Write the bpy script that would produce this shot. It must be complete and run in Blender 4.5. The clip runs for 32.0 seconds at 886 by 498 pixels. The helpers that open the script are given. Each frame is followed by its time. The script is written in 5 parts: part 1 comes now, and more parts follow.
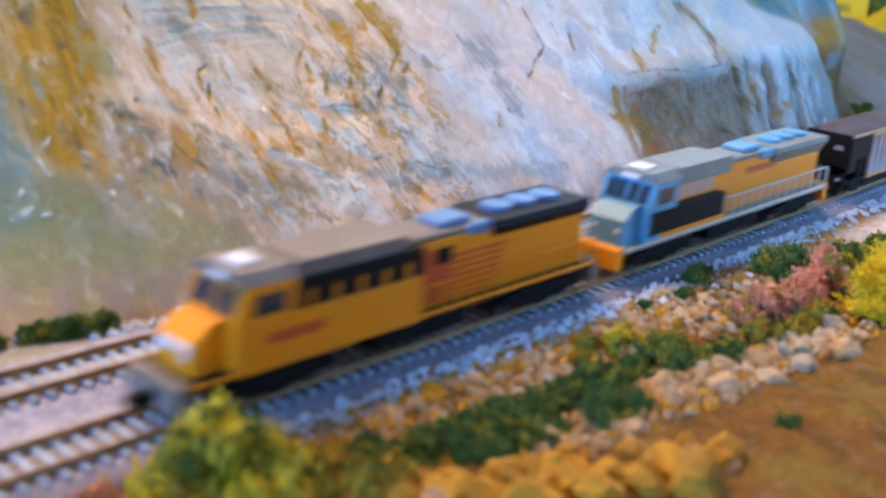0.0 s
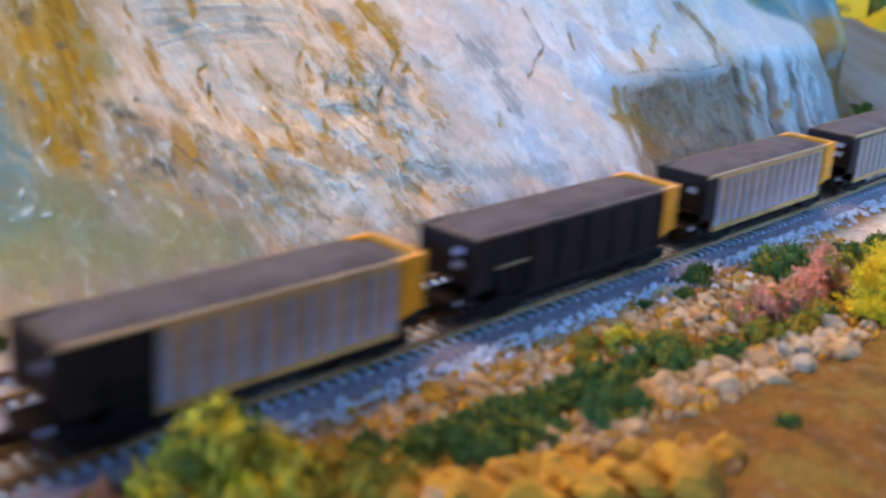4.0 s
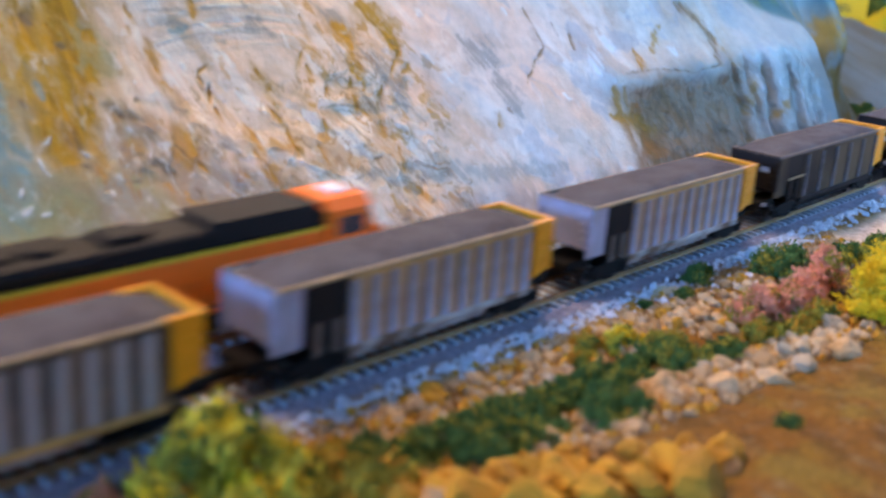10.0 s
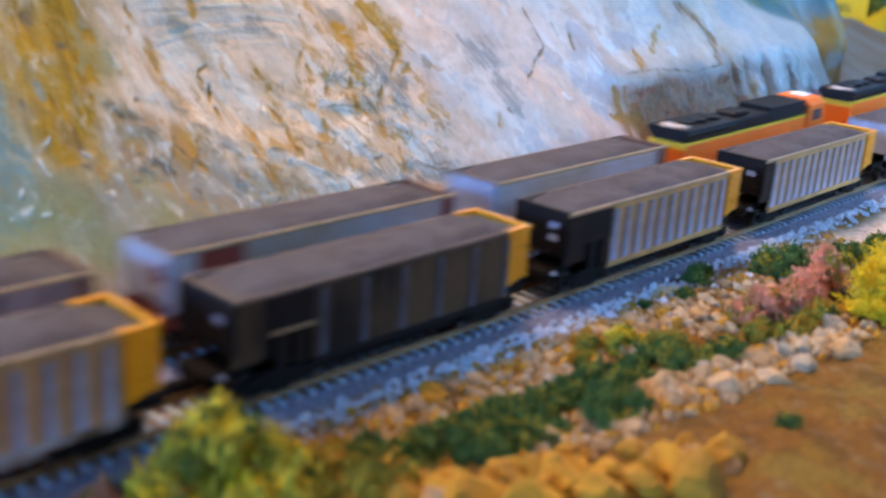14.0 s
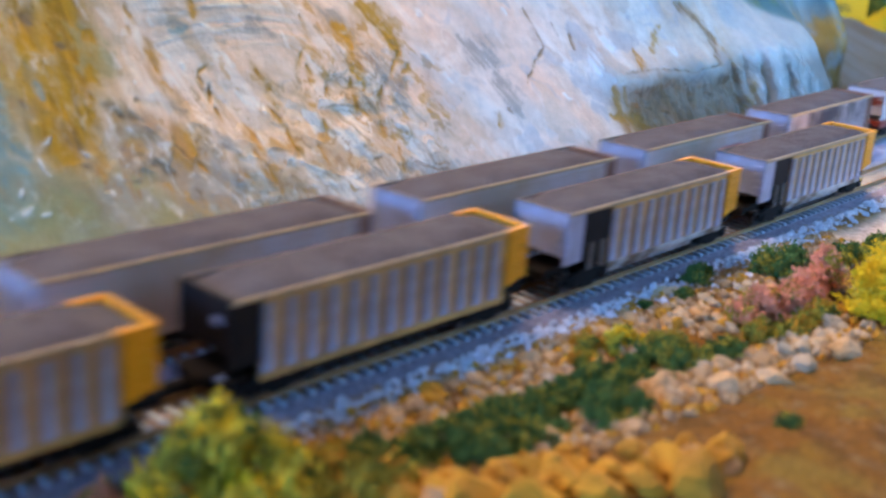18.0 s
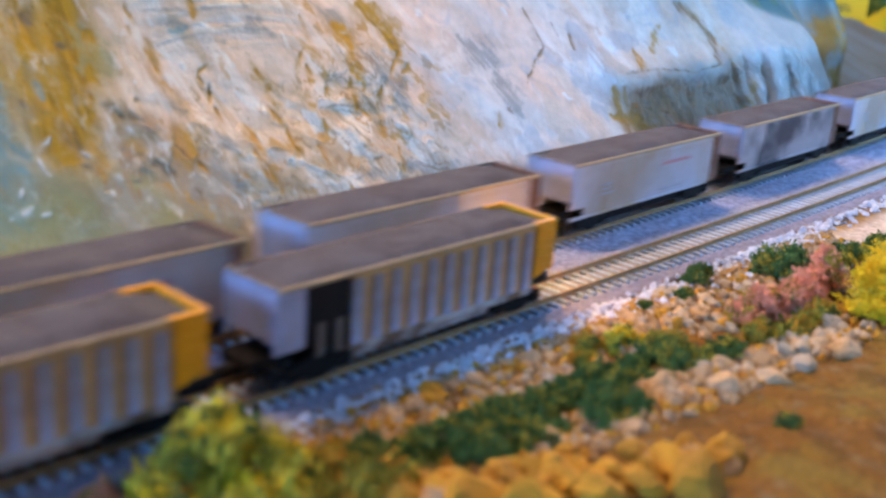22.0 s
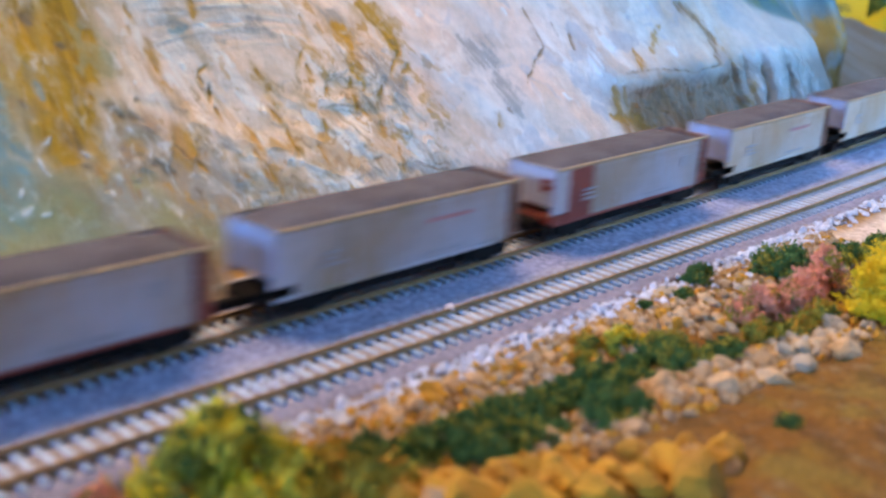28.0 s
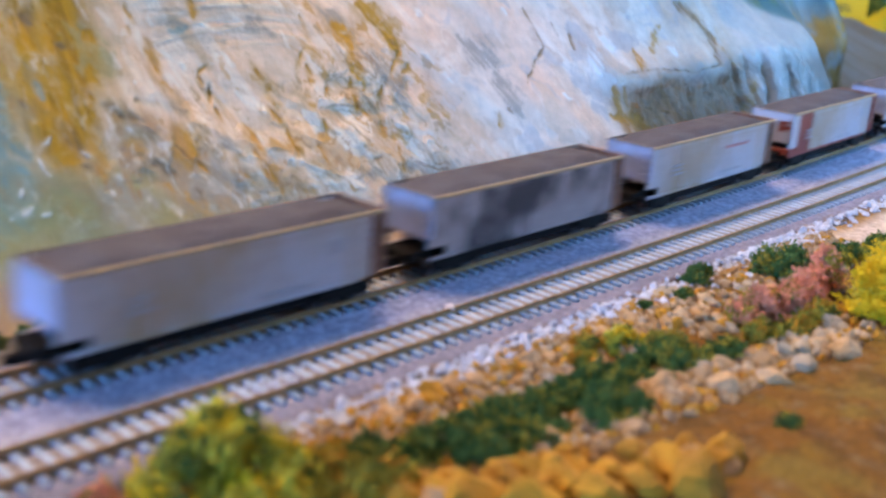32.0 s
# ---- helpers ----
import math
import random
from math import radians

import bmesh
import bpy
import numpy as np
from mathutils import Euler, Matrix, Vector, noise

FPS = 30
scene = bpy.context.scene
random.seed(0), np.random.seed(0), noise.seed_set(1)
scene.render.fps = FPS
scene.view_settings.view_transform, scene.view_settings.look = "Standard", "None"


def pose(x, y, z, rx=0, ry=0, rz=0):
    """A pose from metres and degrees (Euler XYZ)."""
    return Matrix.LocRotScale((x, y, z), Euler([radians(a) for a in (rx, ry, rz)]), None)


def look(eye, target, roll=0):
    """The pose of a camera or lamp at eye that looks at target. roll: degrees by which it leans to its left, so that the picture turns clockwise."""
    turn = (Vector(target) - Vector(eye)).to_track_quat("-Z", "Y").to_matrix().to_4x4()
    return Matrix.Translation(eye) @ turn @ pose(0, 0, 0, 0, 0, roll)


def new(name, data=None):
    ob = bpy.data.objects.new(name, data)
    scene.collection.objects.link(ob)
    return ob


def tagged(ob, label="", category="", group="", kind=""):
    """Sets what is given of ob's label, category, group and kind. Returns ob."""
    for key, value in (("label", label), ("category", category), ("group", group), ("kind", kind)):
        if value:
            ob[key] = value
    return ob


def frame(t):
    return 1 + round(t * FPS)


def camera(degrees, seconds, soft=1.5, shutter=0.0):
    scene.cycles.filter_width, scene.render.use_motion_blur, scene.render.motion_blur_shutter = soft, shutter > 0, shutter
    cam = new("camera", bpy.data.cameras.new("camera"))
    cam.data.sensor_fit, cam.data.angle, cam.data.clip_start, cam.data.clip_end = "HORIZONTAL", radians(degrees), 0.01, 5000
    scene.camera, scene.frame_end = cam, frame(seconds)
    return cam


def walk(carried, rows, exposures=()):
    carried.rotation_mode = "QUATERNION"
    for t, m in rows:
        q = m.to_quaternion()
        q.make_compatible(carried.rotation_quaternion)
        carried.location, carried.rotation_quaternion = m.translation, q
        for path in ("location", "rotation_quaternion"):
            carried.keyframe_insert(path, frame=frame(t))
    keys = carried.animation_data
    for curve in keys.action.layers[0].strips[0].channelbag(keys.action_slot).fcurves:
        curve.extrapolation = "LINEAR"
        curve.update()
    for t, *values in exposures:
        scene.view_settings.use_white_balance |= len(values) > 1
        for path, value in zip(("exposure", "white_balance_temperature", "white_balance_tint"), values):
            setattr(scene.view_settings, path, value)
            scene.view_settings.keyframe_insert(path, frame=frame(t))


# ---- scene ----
# All small sizes below are in millimetres of a 1:160 model railway; MM turns them into metres.
MM = 0.001
EYE = Vector((-0.1500, -0.18573, 0.10985))
AIM = Vector((0.69877, 0.64449, -0.31040))
cam = camera(42.8, 32.0, soft=2.4, shutter=1.6)
cam.data.dof.use_dof = True
cam.data.dof.focus_distance = 0.43
cam.data.dof.aperture_fstop = 12.5
view = look(EYE, EYE + AIM, roll=4.01)
walk(cam, [(0.0, view), (32.0, view)])

# ---- world, window light and ceiling lamp ----
world = bpy.data.worlds.new("world")
scene.world = world
world.use_nodes = True
sky = world.node_tree.nodes.new("ShaderNodeTexSky")
sky.sky_type, sky.sun_disc = "NISHITA", False
sky.sun_elevation, sky.sun_rotation = radians(38), radians(200)
world.node_tree.links.new(sky.outputs[0], world.node_tree.nodes["Background"].inputs[0])
world.node_tree.nodes["Background"].inputs[1].default_value = 0.08
scene.view_settings.exposure = 0.0


def area_lamp(name, place, target, sx, sy, watts, colour, spread=180.0):
    data = bpy.data.lights.new(name, "AREA")
    data.shape, data.size, data.size_y = "RECTANGLE", sx, sy
    data.energy, data.color, data.spread = watts, colour, radians(spread)
    ob = new(name, data)
    ob.matrix_world = look(Vector(place), Vector(target))
    return ob


area_lamp("window_light", (-4.25, -0.08, 0.95), (0.2, 0.10, 0.0), 0.9, 0.8, 228.0, (0.15, 0.43, 1.0))
area_lamp("front_window_light", (0.84, -0.57, 0.40), (0.74, 0.2, 0.15), 0.5, 0.5, 9.0, (0.23, 0.53, 1.0), 116.0)
area_lamp("back_window_light", (2.30, 1.66, 0.85), (0.4, 0.1, 0.0), 1.2, 0.9, 36.0, (0.20, 0.50, 1.0))
area_lamp("hanging_lamp_light", (0.14, 0.33, 0.80), (0.16, 0.05, 0.0), 1.0, 0.52, 26.6, (1.0, 0.71, 0.48))

# ---- materials ----


def material(name, colour, rough=0.6, metal=0.0, vary=0.25, scale=120.0, fine=900.0, bump=0.0, second=None, spec=0.5, streak=(1, 1, 1), random_tint=0.0, sharp=0.2):
    """Node material: base colour mottled at two scales, optional second colour, relief and per-object tint."""
    m = bpy.data.materials.new(name)
    m.use_nodes = True
    nt = m.node_tree
    N, L = nt.nodes, nt.links
    b = N["Principled BSDF"]
    b.inputs["Roughness"].default_value = rough
    b.inputs["Metallic"].default_value = metal
    b.inputs["Specular IOR Level"].default_value = spec
    tc = N.new("ShaderNodeTexCoord")
    mp = N.new("ShaderNodeMapping")
    mp.inputs["Scale"].default_value = streak
    L.new(tc.outputs["Object"], mp.inputs["Vector"])
    big, small = N.new("ShaderNodeTexNoise"), N.new("ShaderNodeTexNoise")
    for node, s, d in ((big, scale, 4), (small, fine, 3)):
        node.inputs["Scale"].default_value, node.inputs["Detail"].default_value = s, d
        L.new(mp.outputs[0], node.inputs["Vector"])
    ramp = N.new("ShaderNodeValToRGB")
    ramp.color_ramp.elements[0].position, ramp.color_ramp.elements[1].position = 0.5 - sharp, 0.5 + sharp
    dark = second or tuple(c * (1 - vary) for c in colour)
    ramp.color_ramp.elements[0].color = (*dark, 1)
    ramp.color_ramp.elements[1].color = (*colour, 1)
    L.new(big.outputs["Fac"], ramp.inputs["Fac"])
    mul = N.new("ShaderNodeMapRange")
    mul.inputs["To Min"].default_value, mul.inputs["To Max"].default_value = 1 - vary, 1 + vary * 0.6
    L.new(small.outputs["Fac"], mul.inputs["Value"])
    mix = N.new("ShaderNodeVectorMath")
    mix.operation = "SCALE"
    L.new(ramp.outputs["Color"], mix.inputs[0])
    L.new(mul.outputs["Result"], mix.inputs["Scale"])
    last = mix.outputs["Vector"]
    if random_tint:
        info = N.new("ShaderNodeObjectInfo")
        rr = N.new("ShaderNodeMapRange")
        rr.inputs["To Min"].default_value, rr.inputs["To Max"].default_value = 1 - random_tint, 1 + random_tint
        L.new(info.outputs["Random"], rr.inputs["Value"])
        m2 = N.new("ShaderNodeVectorMath")
        m2.operation = "SCALE"
        L.new(last, m2.inputs[0])
        L.new(rr.outputs["Result"], m2.inputs["Scale"])
        last = m2.outputs["Vector"]
    L.new(last, b.inputs["Base Color"])
    if bump:
        bp = N.new("ShaderNodeBump")
        bp.inputs["Strength"].default_value, bp.inputs["Distance"].default_value = 0.8, bump
        L.new(small.outputs["Fac"], bp.inputs["Height"])
        L.new(bp.outputs["Normal"], b.inputs["Normal"])
    return m


def painted(name, rough, fine, bump, spec=0.5, vary=0.3):
    """Material whose paint comes from the mesh's own colour layer, with fine grain and relief."""
    m = material(name, (1, 1, 1), rough, fine=fine, bump=bump, spec=spec)
    nt = m.node_tree
    N, L = nt.nodes, nt.links
    at = N.new("ShaderNodeVertexColor")
    at.layer_name = "paint"
    nz = N.new("ShaderNodeTexNoise")
    nz.inputs["Scale"].default_value, nz.inputs["Detail"].default_value = fine * 0.35, 6
    tc = N.new("ShaderNodeTexCoord")
    L.new(tc.outputs["Object"], nz.inputs["Vector"])
    mr = N.new("ShaderNodeMapRange")
    mr.inputs["From Min"].default_value, mr.inputs["From Max"].default_value = 0.25, 0.75
    mr.inputs["To Min"].default_value, mr.inputs["To Max"].default_value = 1 - vary, 1 + vary * 0.7
    L.new(nz.outputs["Fac"], mr.inputs["Value"])
    sc = N.new("ShaderNodeVectorMath")
    sc.operation = "SCALE"
    L.new(at.outputs["Color"], sc.inputs[0])
    L.new(mr.outputs["Result"], sc.inputs["Scale"])
    L.new(sc.outputs["Vector"], N["Principled BSDF"].inputs["Base Color"])
    # the layer's alpha tells glossy plaster (1) from dusty, matt washes (0)
    gl = N.new("ShaderNodeMath")
    gl.operation = "MULTIPLY"
    gl.inputs[1].default_value = spec
    L.new(at.outputs["Alpha"], gl.inputs[0])
    L.new(gl.outputs[0], N["Principled BSDF"].inputs["Specular IOR Level"])
    return m


CLIFF_PAINT = painted("cliff_plaster", 0.42, 700.0, 0.00045, 0.5, 0.12)
GROUND_PAINT = painted("scenic_ground", 0.9, 1500.0, 0.0008, 0.25, 0.4)
RAIL = material("rusty_rail", (0.36, 0.22, 0.10), 0.5, 0.35, 0.3, 300, 2000)
TIE = material("pale_tie", (0.40, 0.47, 0.58), 0.7, vary=0.35, scale=200, fine=1500, random_tint=0.12)
TIE_GAP = material("dirty_tie_gap", (0.30, 0.21, 0.13), 0.9, vary=0.4, scale=300, fine=2500, bump=0.0004)
COAL = material("coal_load", (0.118, 0.112, 0.126), 0.85, vary=0.45, scale=90, fine=1500, bump=0.0009, spec=0.2, second=(0.075, 0.060, 0.066))
SILVER = material("silver_car_paint", (0.42, 0.48, 0.70), 0.42, 0.15, 0.15, 60, 700, second=(0.28, 0.27, 0.31), random_tint=0.08, sharp=0.14)
BROWN_PANEL = material("dark_brown_grime", (0.17, 0.10, 0.045), 0.65, 0.0, 0.3, 80, 600, second=(0.05, 0.032, 0.02), sharp=0.1)
BROWN_RIB = material("rusted_grey_rib", (0.38, 0.34, 0.33), 0.55, 0.05, 0.3, 60, 600, second=(0.08, 0.05, 0.035), streak=(1, 1, 0.3), sharp=0.08)
SILVER_DIRTY = material("weathered_silver_paint", (0.50, 0.48, 0.48), 0.5, 0.1, 0.3, 110, 700, second=(0.16, 0.10, 0.06), streak=(1, 1, 0.4), sharp=0.1)
# tan-brown of the recessed side sheets and sills
PANEL_BROWN = material("tan_brown_panel", (0.64, 0.37, 0.11), 0.6, 0.05, 0.3, 90, 800, second=(0.40, 0.23, 0.08), sharp=0.14)
WHITE_CAR = material("off_white_car_paint", (0.44, 0.43, 0.49), 0.5, 0.0, 0.22, 34, 420, second=(0.38, 0.28, 0.19), streak=(1.6, 1, 0.8), random_tint=0.08, sharp=0.12)
# golden light on the pale cars is put into this tan
TAN_CAR = material("golden_lit_car_paint", (0.54, 0.46, 0.40), 0.55, 0.0, 0.2, 70, 600, second=(0.46, 0.31, 0.18), streak=(1, 1, 0.6), sharp=0.12)
DARK_CAR = material("soot_stained_grey_paint", (0.34, 0.28, 0.29), 0.6, 0.0, 0.35, 55, 400, second=(0.045, 0.034, 0.04), streak=(1, 1, 0.7), sharp=0.07)
BLACK_DIRTY = material("grimy_black_car_paint", (0.10, 0.066, 0.036), 0.65, 0.0, 0.35, 70, 500, second=(0.022, 0.016, 0.013), streak=(1, 1, 0.4), spec=0.15, sharp=0.1)
RIB_DIRTY = material("dusty_grey_rib", (0.13, 0.14, 0.19), 0.6, vary=0.3, scale=80, fine=500, second=(0.03, 0.028, 0.03))
RED_PAINT = material("faded_red_car_paint", (0.26, 0.042, 0.026), 0.5, vary=0.2, scale=120, fine=800)
RED_BAR = material("red_lettering", (0.52, 0.24, 0.24), 0.5, vary=0.1)
GREY_BAR = material("grey_lettering", (0.36, 0.35, 0.39), 0.5, vary=0.1)
RIM_TAN = material("tan_top_rail", (0.42, 0.30, 0.165), 0.55, vary=0.2, scale=150, fine=900)
RIM_DARK = material("darkened_rail", (0.15, 0.11, 0.09), 0.7, vary=0.3, scale=150, fine=900)
RUST = material("rust_brown_paint", (0.20, 0.085, 0.05), 0.65, vary=0.3, scale=150, fine=900)
CAR_YELLOW = material("safety_yellow_paint", (0.85, 0.33, 0.004), 0.45, vary=0.15, scale=120, fine=800)
BLACK_CAR = material("black_car_paint", (0.008, 0.007, 0.009), 0.6, vary=0.3, scale=120, fine=800, spec=0.14, second=(0.018, 0.013, 0.011))
UNDER = material("dark_running_gear", (0.010, 0.008, 0.008), 0.75, vary=0.3, scale=250, fine=1200, spec=0.15)
WHEEL = material("wheel_steel", (0.12, 0.11, 0.11), 0.45, 0.7, 0.2)
LOCO_YELLOW = material("amber_loco_paint", (0.94, 0.315, 0.006), 0.4, vary=0.08, scale=90, fine=500)
LOCO_ROOF = material("dusty_brown_grey_roof", (0.22, 0.18, 0.15), 0.5, vary=0.25, scale=100, fine=600)
LOCO_TEAL = material("olive_grey_roof_paint", (0.24, 0.25, 0.21), 0.45, vary=0.2, scale=100, fine=600)
# blue window light on grey cab and fans is put into these colours
LOCO_BLUE_LIT = material("grey_paint_lit_window_blue", (0.12, 0.36, 0.56), 0.45, vary=0.15, scale=100, fine=600)
LOCO_BLUE_SHEEN = material("fan_grey_with_blue_sheen", (0.14, 0.27, 0.48), 0.3, 0.2, vary=0.15)
LOCO_RED = material("red_loco_graphic", (0.62, 0.10, 0.025), 0.4, vary=0.1)
LOCO_ORANGE = material("orange_loco_paint", (0.95, 0.175, 0.004), 0.5, vary=0.1, scale=100, fine=600)
LOCO_BLACK = material("black_loco_paint", (0.010, 0.008, 0.009), 0.55, vary=0.3, scale=100, fine=600, spec=0.2)
STRIPE_YELLOW = material("yellow_stripe_paint", (0.78, 0.50, 0.03), 0.45, vary=0.1)
GLASS_DARK = material("dark_cab_glass", (0.03, 0.04, 0.06), 0.08, vary=0.05, spec=0.8)
LOCO_WHITE = material("white_handrail", (0.66, 0.60, 0.52), 0.5, vary=0.1)
MARK_BLUE = material("pale_blue_stencil", (0.30, 0.42, 0.72), 0.5, vary=0.15)
LAMP_WHITE = material("white_marker_paint", (0.85, 0.85, 0.88), 0.2, vary=0.05)
ROCK_TAN = material("tan_rock", (0.36, 0.17, 0.04), 0.85, vary=0.45, scale=240, fine=1000, bump=0.0012, second=(0.60, 0.40, 0.22), random_tint=0.25)
ROCK_ORANGE = material("orange_ochre_rock", (0.60, 0.285, 0.008), 0.85, vary=0.5, scale=190, fine=1000, bump=0.0012, second=(0.42, 0.19, 0.010), random_tint=0.25)
ROCK_GREY = material("pale_grey_rock", (0.36, 0.23, 0.10), 0.85, vary=0.45, scale=220, fine=900, bump=0.0012, second=(0.54, 0.42, 0.30), random_tint=0.15)
STONE_WHITE = material("white_gravel", (0.78, 0.78, 0.88), 0.7, vary=0.4, scale=300, fine=2000, bump=0.0003, random_tint=0.18)
LEAF_GREEN = material("dark_green_foam", (0.12, 0.21, 0.055), 0.9, vary=0.5, scale=220, fine=1800, spec=0.15, second=(0.05, 0.10, 0.025))
LEAF_OLIVE = material("olive_foam", (0.55, 0.42, 0.045), 0.9, spec=0.15, vary=0.45, scale=200, fine=1800, second=(0.20, 0.20, 0.035))
LEAF_LIME = material("yellow_green_foam", (0.78, 0.62, 0.06), 0.9, spec=0.15, vary=0.45, scale=200, fine=1800, second=(0.46, 0.44, 0.06))
LEAF_YELLOW = material("bright_yellow_foam", (0.92, 0.62, 0.02), 0.9, spec=0.15, vary=0.35, scale=200, fine=1800, second=(0.74, 0.48, 0.02))
LEAF_PINK = material("dusty_red_foam", (0.92, 0.42, 0.25), 0.9, spec=0.15, vary=0.4, scale=200, fine=1800, second=(0.72, 0.27, 0.15))
LEAF_RUST = material("rusty_orange_foam", (0.75, 0.34, 0.03), 0.9, spec=0.15, vary=0.4, scale=200, fine=1800, second=(0.50, 0.20, 0.02))
# added emitter for the golden glow behind the last car; no lamp known
GLOW_DISC = bpy.data.materials.new("added_amber_glow")
GLOW_DISC.use_nodes = True
GLOW_DISC.node_tree.nodes["Principled BSDF"].inputs["Base Color"].default_value = (0.8, 0.4, 0.05, 1)
GLOW_DISC.node_tree.nodes["Principled BSDF"].inputs["Emission Color"].default_value = (1.0, 0.45, 0.0, 1)
GLOW_DISC.node_tree.nodes["Principled BSDF"].inputs["Emission Strength"].default_value = 190.0
TWIG = material("twig_brown", (0.12, 0.07, 0.035), 0.9, vary=0.3)
WALL = material("room_wall_paint", (0.27, 0.26, 0.27), 0.9, vary=0.06, scale=3, fine=60)
CEIL = material("ceiling_paint", (0.62, 0.61, 0.58), 0.9, vary=0.05, scale=3, fine=60)
CARPET = material("grey_carpet", (0.20, 0.19, 0.18), 0.95, vary=0.25, scale=8, fine=400)
FASCIA = material("fascia_board", (0.16, 0.11, 0.07), 0.6, vary=0.25, scale=8, fine=120, streak=(0.2, 1, 4))
SIGN_YELLOW = material("yellow_card", (0.66, 0.40, 0.005), 0.5, vary=0.08)
INK = material("black_ink", (0.03, 0.03, 0.03), 0.6, vary=0.1)

# ---- mesh helpers (millimetres in, metres out) ----


def box(bm, x0, x1, y0, y1, z0, z1, bev=0.0, taper=None):
    vs = []
    for x in (x0, x1):
        for y in (y0, y1):
            for z in (z0, z1):
                vs.append(bm.verts.new((x * MM, y * MM, z * MM)))
    fs = [bm.faces.new([vs[i] for i in q]) for q in ((0, 1, 3, 2), (4, 6, 7, 5), (0, 4, 5, 1), (2, 3, 7, 6), (0, 2, 6, 4), (1, 5, 7, 3))]
    if bev:
        es = list({e for f in fs for e in f.edges})
        bmesh.ops.bevel(bm, geom=es, offset=bev * MM, segments=1, affect="EDGES", profile=0.5)
    return vs


def prism(bm, outline, y0, y1):
    """Solid with the (x, z) outline, from y0 to y1."""
    a = [bm.verts.new((x * MM, y0 * MM, z * MM)) for x, z in outline]
    b = [bm.verts.new((x * MM, y1 * MM, z * MM)) for x, z in outline]
    n = len(a)
    bm.faces.new(a)
    bm.faces.new(b[::-1])
    for i in range(n):
        j = (i + 1) % n
        bm.faces.new((a[j], a[i], b[i], b[j]))


def section(bm, outline, x0, x1):
    """Solid with the (y, z) outline, from x0 to x1."""
    a = [bm.verts.new((x0 * MM, y * MM, z * MM)) for y, z in outline]
    b = [bm.verts.new((x1 * MM, y * MM, z * MM)) for y, z in outline]
    n = len(a)
    bm.faces.new(a)
    bm.faces.new(b[::-1])
    for i in range(n):
        j = (i + 1) % n
        bm.faces.new((a[j], a[i], b[i], b[j]))


def disc(bm, cx, cy, cz, r, h, axis="Z", n=14):
    rot = {"Z": Matrix.Identity(4), "Y": Matrix.Rotation(radians(90), 4, "X"), "X": Matrix.Rotation(radians(90), 4, "Y")}[axis]
    bmesh.ops.create_cone(bm, cap_ends=True, segments=n, radius1=r * MM, radius2=r * MM, depth=h * MM, matrix=Matrix.Translation((cx * MM, cy * MM, cz * MM)) @ rot)


def finish(bm, name, mat, smooth=False):
    bmesh.ops.recalc_face_normals(bm, faces=bm.faces[:])
    me = bpy.data.meshes.new(name)
    bm.to_mesh(me)
    bm.free()
    me.materials.append(mat)
    if smooth:
        me.polygons.foreach_set("use_smooth", [True] * len(me.polygons))
    return me


def part(name, bm, mat, parent, label="", smooth=False):
    ob = new(name, finish(bm, name, mat, smooth))
    ob.parent = parent
    if label:
        tagged(ob, label)
    return ob


def boxed(name, mat, parent, *dims, bev=0.25, label=""):
    bm = bmesh.new()
    box(bm, *dims, bev=bev)
    return part(name, bm, mat, parent, label)


def share(name, me, parent, x=0.0, y=0.0, z=0.0, turn=0.0, size=1.0):
    ob = new(name, me)
    ob.parent = parent
    ob.location = (x * MM, y * MM, z * MM)
    ob.rotation_euler = (0, 0, radians(turn))
    ob.scale = (size, size, size)
    return ob


def thing(name, label, category, group="", kind="", x=0.0, y=0.0, z=0.0):
    ob = new(name)
    ob.empty_display_size = 0.01
    ob.location = (x * MM, y * MM, z * MM)
    return tagged(ob, label, category, group, kind)


def lattice(px, py, seed):
    """Smooth value noise in 2D for arrays, about -1 to 1."""
    xi, yi = np.floor(px).astype(np.int64), np.floor(py).astype(np.int64)
    fx, fy = px - xi, py - yi
    fx, fy = fx * fx * fx * (fx * (fx * 6 - 15) + 10), fy * fy * fy * (fy * (fy * 6 - 15) + 10)

    def h(a, b):
        n = (a * 374761393 + b * 668265263 + seed * 1442695041) & 0xFFFFFFFF
        n = ((n ^ (n >> 13)) * 1274126177) & 0xFFFFFFFF
        return ((n ^ (n >> 16)) & 0xFFFF) / 32767.5 - 1
    return (h(xi, yi) * (1 - fx) + h(xi + 1, yi) * fx) * (1 - fy) + (h(xi, yi + 1) * (1 - fx) + h(xi + 1, yi + 1) * fx) * fy


def fbm(px, py, seed, octaves=4):
    s, a, tot = 0, 1.0, 0
    for o in range(octaves):
        s = s + a * lattice(px * 2 ** o + 17.3 * o, py * 2 ** o - 9.1 * o, seed + o)
        tot += a
        a *= 0.5
    return s / tot


